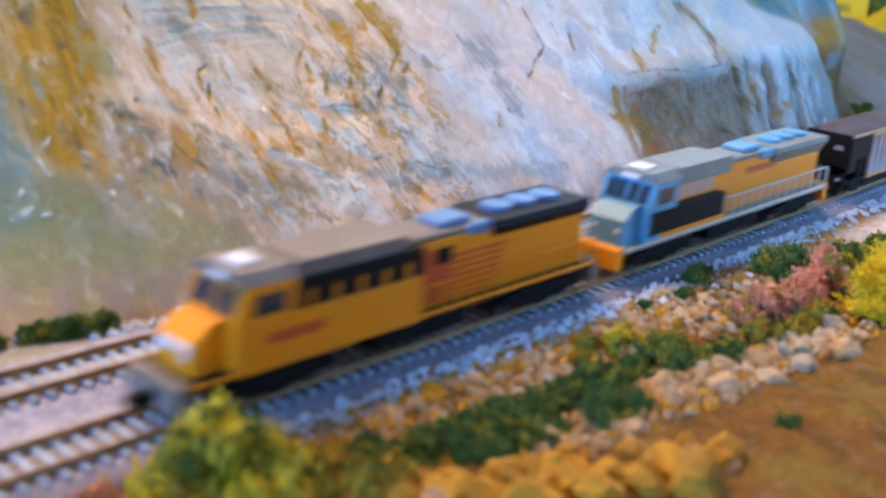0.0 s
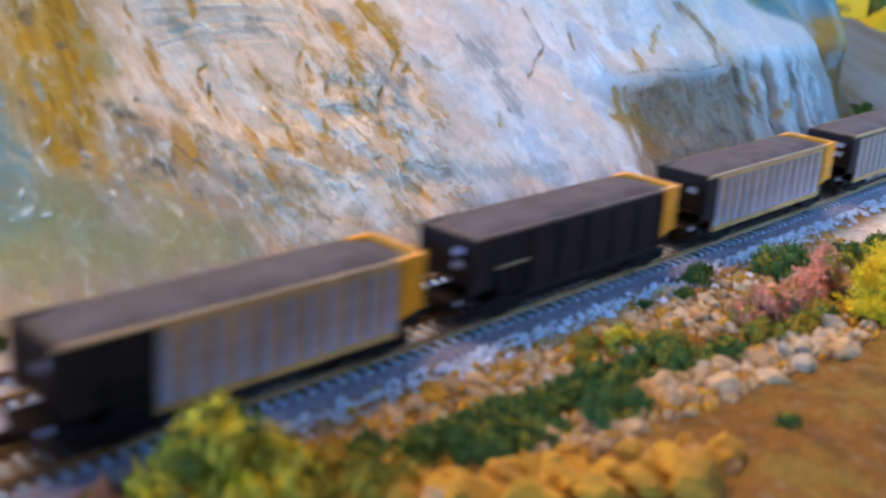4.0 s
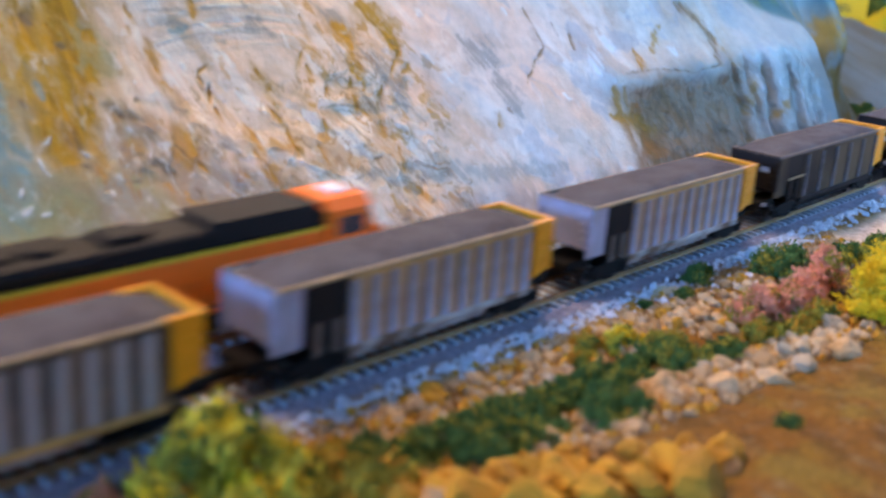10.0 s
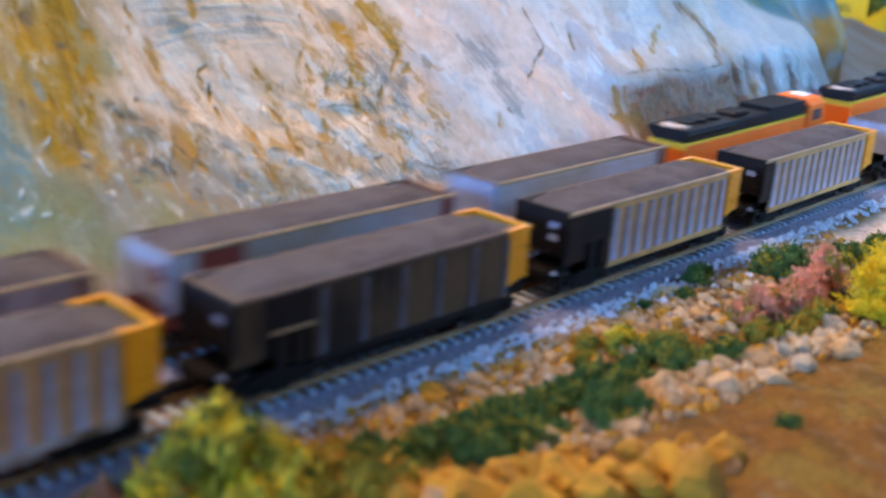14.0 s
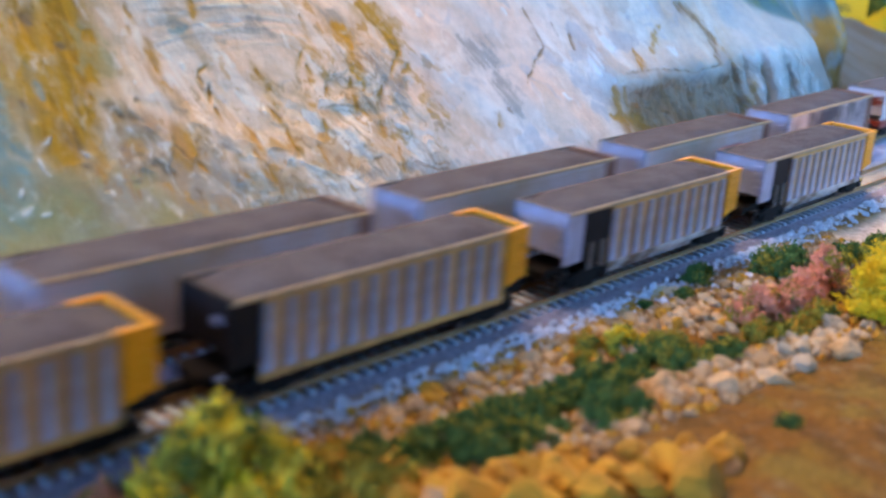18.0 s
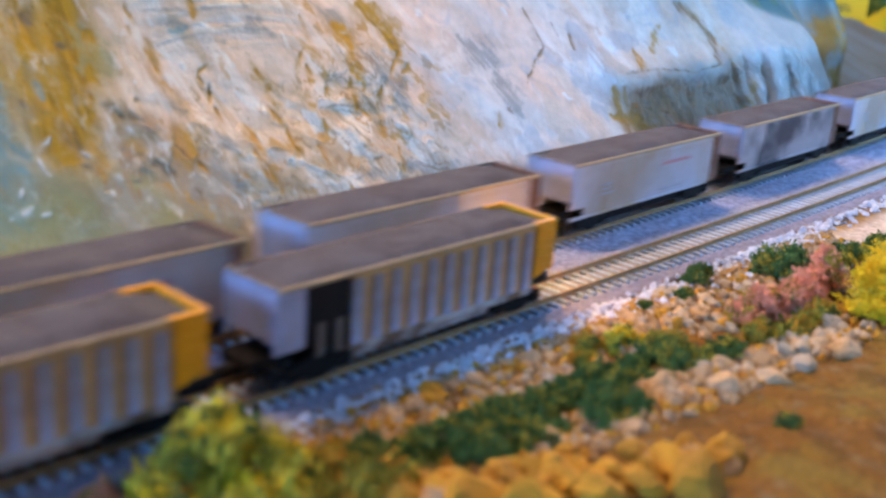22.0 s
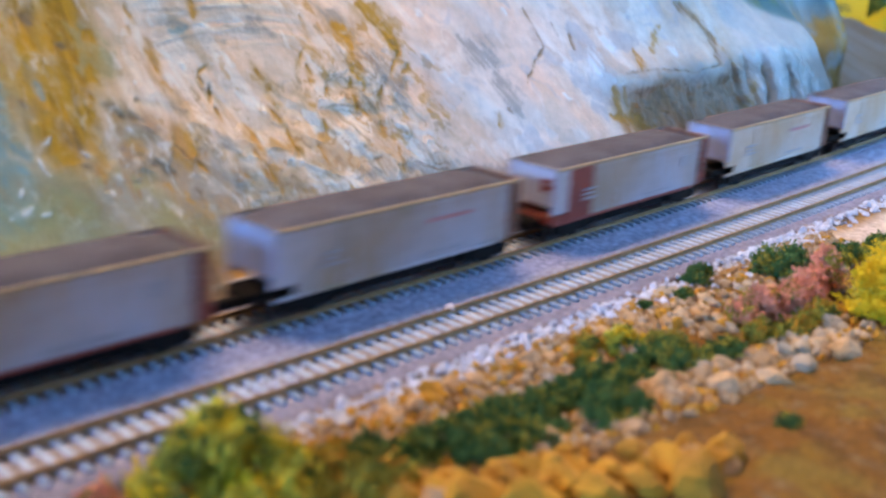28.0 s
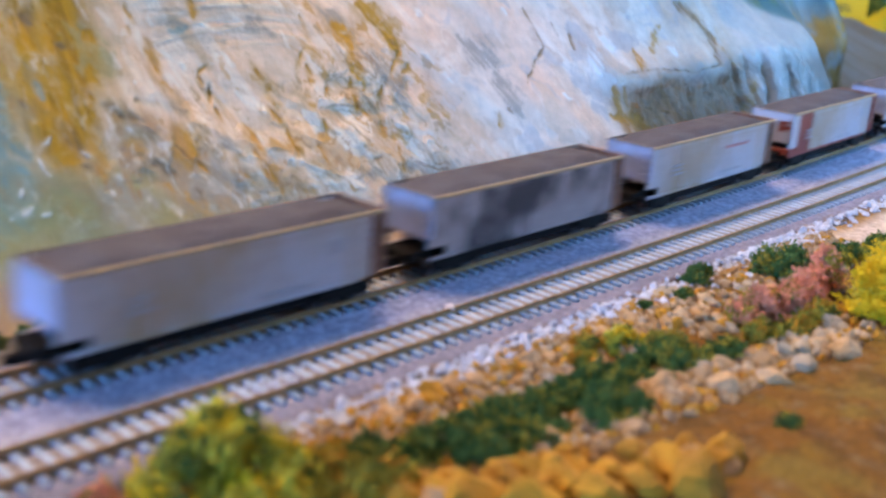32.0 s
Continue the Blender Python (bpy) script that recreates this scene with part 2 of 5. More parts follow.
def sheet(name, P, paint, mat, gloss=None):
    """Grid mesh from an array (n, m, 3) in millimetres with a colour layer."""
    n, m = P.shape[:2]
    idx = np.arange(n * m).reshape(n, m)
    quads = np.stack([idx[:-1, :-1], idx[1:, :-1], idx[1:, 1:], idx[:-1, 1:]], -1).reshape(-1, 4)
    me = bpy.data.meshes.new(name)
    me.from_pydata((P.reshape(-1, 3) * MM).tolist(), [], quads.tolist())
    col = me.color_attributes.new("paint", "FLOAT_COLOR", "POINT")
    rgba = np.ones((n * m, 4))
    rgba[:, :3] = np.clip(paint.reshape(-1, 3), 0, 1)
    if gloss is not None:
        rgba[:, 3] = np.clip(gloss.reshape(-1), 0, 1)
    col.data.foreach_set("color", rgba.ravel())
    me.polygons.foreach_set("use_smooth", [True] * len(me.polygons))
    me.materials.append(mat)
    return new(name, me)


def blend(base, colour, mask):
    return base * (1 - mask[..., None]) + np.array(colour) * mask[..., None]


# ---- the two curved tracks ----
GAUGE = 5.6
SPACING = 32.7


def bow(x, k):
    """Sideways bow of a track at x: a parabola near the middle, straight beyond 400 mm."""
    c = np.clip(x, -400.0, 400.0)
    return k * (c / 300.0) ** 2 + k * 2 * c / 90000.0 * (x - c)


def track_y(x, rear):
    return float(SPACING + bow(x, 7.54) if rear else bow(x, 4.98))


def track_turn(x, rear):
    return math.degrees(math.atan((7.54 if rear else 4.98) * 2 * min(max(x, -400.0), 400.0) / 90000.0))


def on_track(x, rear):
    return pose(x * MM, track_y(x, rear) * MM, 0, 0, 0, track_turn(x, rear))


# ---- room ----
def room():
    x0, x1, y0, y1, z0, z1 = -4.3, 3.3, -0.6, 1.7, -0.95, 1.45
    for name, mat, d in (("floor", CARPET, (x0, x1, y0, y1, z0 - 0.1, z0)), ("ceiling", CEIL, (x0, x1, y0, y1, z1, z1 + 0.1)),
                         ("wall_east", WALL, (x1, x1 + 0.1, y0, y1, z0, z1))):
        bm = bmesh.new()
        box(bm, *[v * 1000 for v in d])
        tagged(new(name, finish(bm, name, mat)), name.replace("_", " ") + " of the layout room, plain painted", "room", kind="structure")
    for name, (a0, a1, b0, b1) in (("wall_west", (-0.53, 0.37, 0.55, 1.35)), ("wall_south", (0.58, 1.10, 0.14, 0.66)), ("wall_north", (1.7, 2.9, 0.4, 1.3))):
        bm = bmesh.new()
        west = name == "wall_west"
        lo, hi = (y0, y1) if west else (x0, x1)
        for s0, s1, t0, t1 in ((lo, a0, z0, z1), (a1, hi, z0, z1), (a0, a1, z0, b0), (a0, a1, b1, z1)):
            if west:
                box(bm, (x0 - 0.1) * 1000, x0 * 1000, s0 * 1000, s1 * 1000, t0 * 1000, t1 * 1000)
            else:
                w0 = y0 - 0.1 if name == "wall_south" else y1
                box(bm, s0 * 1000, s1 * 1000, w0 * 1000, (w0 + 0.1) * 1000, t0 * 1000, t1 * 1000)
        tagged(new(name, finish(bm, name, WALL)), "painted room wall with a window opening", "wall", kind="structure")
    lamp = thing("hanging_lamp", "long white lamp hanging low over the layout", "lamp", x=140, y=330, z=805)
    boxed("shade", CEIL, lamp, -530, 530, -280, 280, 4, 60, bev=8)
    boxed("cord", UNDER, lamp, -4, 4, -4, 4, 58, 645, bev=0)
    bm = bmesh.new()
    box(bm, -4000, 3000, -150, 1000, -70, -22)
    for x in (-3900, -2200, -600, 900, 2800):
        for y in (-60, 940):
            box(bm, x - 35, x + 35, y - 35, y + 35, -950, -70)
    tagged(new("benchwork", finish(bm, "benchwork", FASCIA)), "dark wooden benchwork board carrying the model landscape", "table", kind="structure")


room()


# ---- scenic ground: ballast bed, shoulder and foreground soil in one sheet ----
def ground_height(x, y):
    d = y - np.where(y > 16, 0, bow(x, 4.98))
    bed = -2.5
    front = -4.6 + 1.3 * fbm(x / 16, y / 16, 5, 3) + 6.0 * np.clip((-d - 45) / 60, 0, 1) ** 1.3
    k = np.clip((-d - 13.5) / 4.0, 0, 1)
    k = k * k * (3 - 2 * k)
    z = bed * (1 - k) + front * k
    yr = SPACING + bow(x, 7.54)
    kb = np.clip((y - yr - 12) / 6, 0, 1)
    z = z * (1 - kb) + (-4.0 + 1.0 * fbm(x / 12, y / 12, 8, 3)) * kb
    mid = np.clip(1 - np.abs(y - yr / 2 - 1) / 5.5, 0, 1)
    z = z - 0.5 * mid
    inside = np.maximum(np.clip((3.2 - np.abs(d)) / 0.8, 0, 1), np.clip((3.2 - np.abs(y - yr)) / 0.8, 0, 1))
    return np.where(np.abs(z + 2.5) < 1.5, z + (0.75 + 0.16 * fbm(x / 5, y / 5, 9, 2)) * inside, z)


def ground():
    xs = np.concatenate([np.arange(-4000, -120, 20.0), np.arange(-120, 330, 1.5), np.arange(330, 1000, 6.0), np.arange(1000, 3001, 20.0)])
    ys = np.concatenate([np.arange(-150, -100, 3.0), np.arange(-100, 62, 1.1), np.arange(62, 1001, 10.0)])
    X, Y = np.meshgrid(xs, ys, indexing="ij")
    Z = ground_height(X, Y)
    d = Y - bow(X, 4.98)
    yr = SPACING + bow(X, 7.54)
    c = np.ones(X.shape + (3,)) * np.array((0.365, 0.355, 0.475))
    grain = fbm(X / 1.6, Y / 1.6, 21, 2)
    c *= (1 + 0.22 * grain + 0.12 * fbm(X / 25, Y / 9, 22, 3))[..., None]
    # lit strip beyond the rear train's shadow, put into the ballast colour
    pale = np.clip(1 - np.abs(d - 11) / 5, 0, 1) * 0.5
    c = blend(c, (0.46, 0.40, 0.37), pale)
    c = blend(c, (0.215, 0.195, 0.245), 0.88 * np.clip((-d - 8) / 2, 0, 1))
    inner = np.clip((3.9 - np.abs(d)) / 0.8, 0, 1)
    c = blend(c, (0.28, 0.225, 0.18), inner * 0.85)
    inner = np.clip((3.9 - np.abs(Y - yr)) / 0.8, 0, 1)
    c = blend(c, (0.42, 0.39, 0.39), inner * 0.85)
    n = fbm(X / 14, Y / 14, 31, 4)
    soil = np.ones(X.shape + (3,)) * np.array((0.48, 0.20, 0.012))
    soil = blend(soil, (0.48, 0.22, 0.025), np.clip(n * 1.6 + 0.2, 0, 1))
    soil = blend(soil, (0.50, 0.27, 0.02), np.clip(fbm(X / 9, Y / 9, 39, 3) * 2 - 0.2, 0, 0.8) * np.clip((-d - 60) / 15, 0, 1))
    soil = blend(soil, (0.16, 0.075, 0.018), np.clip(fbm(X / 5, Y / 5, 35, 4) * 1.2, 0, 0.5))
    soil = blend(soil, (0.50, 0.36, 0.20), np.clip(fbm(X / 3, Y / 3, 37, 3) * 2 - 0.5, 0, 0.8))
    soil = blend(soil, (0.50, 0.31, 0.04), np.clip(0.5 + 2.2 * fbm(X / 13, Y / 13, 40, 3), 0, 0.9) * np.clip((-Y - 84) / 10, 0, 1))
    soil = soil * 0.42
    soil = blend(soil, (0.52, 0.29, 0.10), 0.75 * np.clip((40 + d) / 8, 0, 1) * np.clip(0.6 + n, 0, 1))
    sand = np.clip((X - 215) / 30, 0, 1) * np.clip((-d - 20) / 6, 0, 1)
    soil = blend(soil, (0.58, 0.45, 0.36), sand)
    k = np.clip((-d - 14 + 2.5 * grain) / 3, 0, 1)
    c = c * (1 - k[..., None]) + soil * k[..., None]
    kb = np.clip((Y - yr - 12 + 2 * grain) / 4, 0, 1)
    back = np.ones(X.shape + (3,)) * np.array((0.36, 0.31, 0.24))
    c = c * (1 - kb[..., None]) + back * kb[..., None]
    tagged(sheet("ground", np.stack([X, Y, Z], -1), c, GROUND_PAINT), "grey ballast bed and ochre soil of the model landscape", "ground", kind="structure")


ground()


# ---- painted plaster cliff behind the rear track ----
# paint strokes, cracks, bluish light cast and glints: x0, z0, x1, z1 and half width
OCHRE_FAR = [(284, 53, 271, 42, 2.1), (314, 59, 327, 48, 1.9), (327, 48, 334, 35, 2.0), (243, 16, 253, 7, 3.8), (241, 32, 244, 12, 2.2), (467, 38, 440, 14, 4.8), (496, 40, 442, 9, 7.1), (346, 28, 334, 14, 2.3), (372, 28, 348, 10, 1.8), (27, 36, 27, 29, 3.0), (18, 25, 24, 21, 1.9), (3, 38, 2, 28, 2.2), (29, 61, 29, 52, 1.7)]
COOL_CAST = [(-21, 49, -23, 35, 5.4), (-26, 34, -24, 19, 6.8), (427, 60, 472, 38, 13.0), (341, 58, 417, 39, 8.6), (350, 37, 399, 11, 10.1), (-17, 36, -14, 33, 1.2), (-26, 22, -17, 24, 1.5), (-30, 18, -26, 14, 1.8), (54, 30, 62, 25, 1.4)]
OLIVE = [(-24, 18, 10, 8, 8.9), (-34, 16, -15, 7, 5.9), (5, 26, 14, 16, 5.5), (4, 15, 32, 8, 4.7), (5, 63, 13, 53, 4.9)]
EDGE_CAST = [(-18, 54, -22, 43, 3.5), (-22, 43, -26, 30, 4.0)]
GOLD = [(-5.4, 71.2, -5.5, 56.2, 3.34), (-5.5, 56.2, -8.5, 37.6, 3.31), (6.3, 71.2, 2.6, 54.6, 3.32), (2.6, 54.6, -1.6, 37.3, 4.34), (11.8, 62.7, 5.3, 44.9, 2.03), (-8.5, 37.6, -3.3, 32.7, 3.59), (-6.9, 58.3, -3.9, 56.8, 1.95), (117.8, 68.6, 119.9, 61.5, 3.92), (120.7, 61.5, 123.7, 52.6, 2.63), (63.1, 51.5, 66.6, 40.4, 1.88), (102.4, 62.2, 101.9, 53.8, 2.98), (101.2, 53.8, 101.9, 43.7, 1.94), (47.2, 70.4, 47.8, 65.7, 1.18), (27.4, 35.5, 30.1, 31.7, 2.55)]
RUST_LINES = [(29.7, 60.5, 29.7, 51.1, 0.92), (29.7, 51.1, 30.6, 48.5, 0.55), (26.5, 70.1, 28, 64.7, 0.73), (25.7, 64.7, 25, 61.9, 0.71), (45.4, 53, 41.1, 50.3, 0.66), (41.1, 50.3, 41.6, 47.8, 0.57), (43.1, 46.5, 42.4, 43.3, 0.66), (43.5, 41.3, 43.3, 37.9, 0.68), (51.3, 36.1, 51.1, 30.2, 1.58), (49.8, 30.4, 50.2, 22.9, 1.18), (62.2, 40.5, 65.1, 34.1, 1.04), (65.8, 33.2, 64.2, 26.8, 1.04), (88.3, 64.4, 87.1, 57.5, 0.92), (88.2, 44.7, 84.4, 41.5, 0.92), (79.9, 35.8, 78.1, 30.9, 0.77), (98, 45.7, 96.4, 36.7, 1.2)]
RUST_LINES_MID = [(110.5, 43.1, 104.6, 35.2, 0.86), (104.6, 35.2, 101.9, 27.9, 0.85), (125.7, 52.5, 116.8, 45.7, 0.79), (107.8, 24.1, 105.4, 18.3, 1.22), (72.9, 30.2, 74.5, 25.1, 0.87), (96, 39.2, 99.5, 35.3, 1.44), (125.1, 56.9, 125.7, 53.2, 1.32), (126.7, 48.6, 123.2, 46.3, 1.08), (53.3, 24.8, 54.4, 18.5, 1.59), (83.2, 54.8, 77.9, 49.9, 0.91), (160.9, 30.3, 159.1, 25.3, 1.02), (261, 46.8, 260, 38.4, 2.35), (235.7, 34.5, 236.5, 23.4, 2.32), (228.3, 23.3, 259.6, 15.5, 2.92), (30.5, 28.9, 32.1, 26.5, 0.73), (82.5, 49.9, 81.3, 45.2, 0.89)]
CRACK = [(199.2, 63.7, 200.1, 57.7, 0.79), (200.1, 57.7, 200.7, 50.2, 0.81), (200.2, 49.7, 193.3, 45.9, 0.73), (193.3, 45.9, 183.2, 38.7, 0.68), (211.5, 58.3, 212.7, 52.9, 0.59), (219.7, 56, 219.9, 48.1, 0.73), (166.1, 31.3, 167.5, 29.7, 0.64), (305.9, 63.9, 314.8, 57.7, 3.0), (314.8, 57.7, 321.6, 50.7, 3.0), (321.6, 50.7, 323.6, 43.5, 2.9), (323.6, 43.5, 321.3, 36.6, 2.4), (245.1, 38.3, 270.2, 38.4, 0.34), (270.2, 38.4, 299.7, 35.2, 0.38), (299.7, 35.2, 329.9, 37, 0.43), (88.8, 23, 101.7, 23.7, 0.41), (11.8, 41.8, 16.4, 40.9, 0.45)]
SLATE = [(99.9, 64.8, 107.9, 55.1, 3.16), (107.9, 55.1, 114.4, 42.8, 3.28), (114.4, 42.8, 117.4, 36.1, 3.05), (94, 69.2, 102.3, 60.5, 2.17), (57.4, 62.3, 74, 60, 1.72), (34.3, 64, 44.4, 64, 0.94), (41.9, 60.2, 55, 58.1, 0.98), (31.6, 68.1, 60.2, 67.7, 0.59), (169.7, 42.6, 172.3, 28.3, 3.95), (159.4, 54.5, 169.1, 46.1, 6.62), (39, 35.8, 44.4, 30.9, 2.26), (43.1, 50.9, 43.9, 47.9, 0.97), (67.9, 69.8, 68, 60.3, 1.94)]
GLINT_FLECKS = [(141.8, 65.2, 143.3, 63.6, 1.95), (184.9, 64.1, 186.7, 62.7, 1.9), (110.4, 31.7, 114.1, 29.5, 1.26), (5.6, 28.2, 6.9, 26.7, 0.9), (2.8, 25, 3.4, 23.6, 0.7), (20, 50.7, 20.5, 50.1, 0.7), (-7.3, 38.9, -11.7, 33.3, 0.55), (-11.7, 33.3, -10.9, 29.5, 0.53), (-18, 26.9, -19.4, 24.7, 0.38), (-22.5, 19.2, -17.7, 22.3, 0.75), (-16.4, 20.1, -14, 20.8, 0.44), (25.7, 26.3, 27.7, 26.9, 0.62), (200.1, 33.8, 202.9, 32.2, 1.18), (215, 44.3, 216.6, 42.5, 1.05), (83.4, 27.2, 83.7, 26.1, 0.89), (116.2, 21.5, 116.7, 19.6, 1.27), (239.6, 51.8, 244.9, 47.8, 3.76), (285.7, 45.8, 288.1, 43.1, 3.45)]
GLINT_FLECKS_FAR = [(346.2, 32.3, 347.1, 24.3, 1.22), (359, 34.8, 358.7, 26.2, 1.32), (370.7, 26.3, 372.5, 20.6, 1.66), (36.9, 54, 38.4, 52.4, 1.68), (132.1, 54.8, 137.5, 47.4, 1.37), (137.5, 47.4, 142.6, 42.2, 1.39), (54.5, 33.6, 55.1, 28.7, 0.8), (55.1, 28.7, 62.9, 25.8, 0.8), (62.9, 25.8, 74.7, 18.9, 1.05), (58.1, 60.7, 64.5, 59.8, 0.85), (-1.5, 33.9, 0.8, 32.4, 0.7), (55.5, 60.8, 47.1, 64.2, 0.59), (228.1, 47.3, 229, 39, 3.03), (91.1, 26.7, 92, 24.2, 0.93), (13.3, 39.6, 15.3, 36.7, 1.14), (101.4, 19.1, 100.3, 15.2, 1.18), (223.6, 4.5, 231.2, 0.3, 2.21)]
UMBER = [(8.7, 43.9, 17.8, 41.9, 1.42), (17.8, 41.9, 18.2, 40.5, 0.84), (-12.1, 46.4, -8.8, 43.5, 1.46), (15.7, 30.5, 21.4, 26.8, 1.68), (25.8, 33.3, 29.3, 30.4, 1.24), (-2.3, 31.7, 0.3, 30.2, 0.98), (2.4, 60.1, 3.7, 58.7, 0.9), (44.5, 47.8, 43.9, 44.9, 0.58), (-5.1, 42.7, -0.4, 33.2, 1.29), (-2.2, 68.4, -2.9, 62.9, 1.3), (25.3, 22.5, 28.1, 20.7, 1.41), (17.7, 45.5, 32.3, 41.5, 0.88)]
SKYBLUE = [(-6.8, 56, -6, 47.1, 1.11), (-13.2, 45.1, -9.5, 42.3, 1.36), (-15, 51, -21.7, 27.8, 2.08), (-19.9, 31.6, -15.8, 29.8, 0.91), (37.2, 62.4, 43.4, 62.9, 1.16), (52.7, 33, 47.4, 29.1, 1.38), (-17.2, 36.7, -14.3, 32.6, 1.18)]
GREY_FAR = [(354, 30, 348, 13, 3.5), (86, 19, 186, 9, 2.9), (329, 34, 334, 21, 3.9), (18, 25, 40, 22, 5.1), (4, 23, 7, 17, 7.8)]


def strokes(X, Z, rows, soft=0.6, seed=61, halo=0.25):
    """Mask of brush strokes and cracks, each from (x0, z0) to (x1, z1) with a half width: ragged edges, streaky inside."""
    wx, wz = fbm(X / 6, Z / 8, seed, 3), fbm(X / 5, Z / 5, seed + 7, 3)
    rag = 0.6 * fbm((X + 0.6 * Z) / 2.4, Z / 6, seed + 13, 3) + 0.35 * fbm(X / 1.3, Z / 1.3, seed + 17, 2)
    grain = fbm((X + 0.7 * Z) / 1.6, Z / 9, seed + 23, 3)
    gap = fbm(X / 3.5, Z / 3.5, seed + 29, 2)
    out = np.zeros_like(X)
    xs = X[:, 0]
    for x0, z0, x1, z1, w in rows:
        pad = 3.2 * w + 4
        i, j = np.searchsorted(xs, (min(x0, x1) - pad, max(x0, x1) + pad))
        s = slice(i, j)
        k = min(2.6, 0.9 + 0.6 * w)
        ax, az = X[s] + k * wx[s] - x0, (Z[s] + 0.8 * k * wz[s] - z0) * 1.25
        bx, bz = x1 - x0, (z1 - z0) * 1.25
        t = np.clip((ax * bx + az * bz) / (bx * bx + bz * bz + 1e-6), 0, 1)
        d = np.hypot(ax - t * bx, az - t * bz) / (w * (1 - 0.55 * np.abs(2 * t - 1) ** 3))
        core = smooth(1.2 + 0.6 * soft, 0.35 - 0.6 * soft, d + 1.3 * rag[s] + 0.5 * wz[s])
        core = core * (np.clip(0.75 + 1.6 * gap[s], 0.1, 1.0) if w < 2.2 else 1.0)
        m = core * np.clip(0.8 + 1.1 * grain[s], 0.1, 1.1) + halo * np.exp(-(d * 0.5) ** 2)
        out[s] = np.maximum(out[s], m)
    return np.clip(out, 0, 1)


def smooth(a, b, x):
    t = np.clip((x - a) / (b - a), 0, 1)
    return t * t * (3 - 2 * t)


def cliff():
    xs = np.concatenate([np.arange(-420, -60, 6.0), np.arange(-60, 140, 0.45), np.arange(140, 470, 0.7), np.arange(470, 620, 2.5), np.arange(620, 1300, 12.0)])
    vs = np.concatenate([np.arange(-6, 78, 0.42), np.arange(78, 330, 6.0)])
    X, V = np.meshgrid(xs, vs, indexing="ij")
    # crest: high over the near part, a lower shoulder past the nose
    top = 108 - 74 * smooth(458, 500, X) - 22 * smooth(640, 830, X)
    Z = np.where(V < top, V, top + (V - top) * 0.06)
    back = np.where(V < top, 0, (V - top))
    foot = 51 + bow(X, 7.54) + 16 * smooth(20, -60, X)
    rise = np.clip((Z + 4) / (top + 4), 0, 1)
    recede = (46 * smooth(440, 500, X) + 0.25 * np.clip(X - 545, 0, None)) * rise + 12 * smooth(440, 500, X) * (1 - rise)
    lean = 0.76 - 0.2 * smooth(120, 380, X) + 0.25 * smooth(10, -40, X) * smooth(40, 5, Z)
    Y = foot + recede + lean * (Z + 4) + back
    # steep broken face under the ledge
    nose = smooth(216 + 0.5 * (40 - V), 252, X) * smooth(352, 318, X)
    ledge = 34 + 9 * fbm(X / 16, Z / 30, 3, 4)
    Y = Y + nose * 1.6 * smooth(ledge, ledge - 9, Z) - nose * 3 * np.exp(-((Z - 37) / 7) ** 2)
    # block of the nose with a rounded far edge, its pleats, and the hump behind it
    low = smooth(66, 40, Z)
    Y = Y - 14 * smooth(330, 372, X) * smooth(418, 404, X) * low - 15 * smooth(425, 450, X) * smooth(474, 458, X) * smooth(12, 48, Z)
    pleat = np.zeros_like(X)
    for cx, deep, wide in ((333, 3.5, 2.6), (342, 2.0, 1.8), (352, 4.5, 2.4), (367, 4.5, 2.6), (377, 2.0, 2.0), (386, 3.0, 2.2)):
        run = X - cx - 0.12 * (Z - 28) - 4.0 * fbm(X / 12, Z / 9, 45 + cx, 3)
        pleat = np.maximum(pleat, deep / 4.5 * np.exp(-(run / wide) ** 2))
    pleat = pleat * smooth(46 + 5 * fbm(X / 9, Z / 40, 46, 2), 30, Z)
    Y = Y + 3.0 * pleat
    left, right = smooth(190, 60, X), smooth(230, 370, X)
    # long slanting swells
    q = X + (0.55 * smooth(-20, 60, X) - 0.25 * smooth(20, -20, X)) * Z
    Y = Y + (4.0 - 2.2 * smooth(300, 350, X)) * fbm(q / 44, Z / 48, 41, 2) + 0.7 * fbm(q / 15, Z / 20, 43, 3)
    # broken slabs of plaster with sharp lips, creases between them, grit on top
    crag = 0.10 + 0.75 * smooth(52, 40, Z) * smooth(-6, 14, X) * smooth(150, 110, X) + 0.55 * smooth(80, 92, X) * smooth(138, 120, X) * smooth(67, 55, Z)
    crag = crag + 0.5 * smooth(24, 10, Z) * smooth(90, 120, X) * smooth(240, 215, X) + 1.0 * nose * smooth(ledge + 1, ledge - 6, Z) + 0.55 * smooth(318, 335, X) * smooth(405, 390, X) * smooth(48, 38, Z) + 0.22 * smooth(8, -12, X)
    crag = crag * (1 - 0.75 * smooth(27, 17, Z) * smooth(48, 25, X))
    wx0, wz0 = q + 6 * fbm(X / 12, Z / 12, 52, 3), Z + 6 * fbm(X / 12, Z / 12, 53, 3)
    slab, lip = np.zeros_like(X), np.zeros_like(X)
    t = fbm(wx0 / 13, wz0 / 13, 48, 4)
    for level in (-0.34, -0.1, 0.14, 0.38):
        slab = slab + 0.5 * np.tanh(22 * (t - level))
        lip = np.maximum(lip, np.exp(-((t - level + 0.02) / 0.022) ** 2))
    crease = 1 - np.abs(fbm(q / 8, Z / 9, 47, 4)) * 2.6
    grit = fbm(X / 2.2, Z / 2.2, 49, 3)
    Y = Y - crag * (0.50 * slab + 0.24 * crease + 0.24 * grit) - 0.06 * fbm(q / 1.7, Z / 12, 50, 3)
    brush = smooth(26, 36, X) * smooth(96, 76, X) * smooth(53, 59, Z)
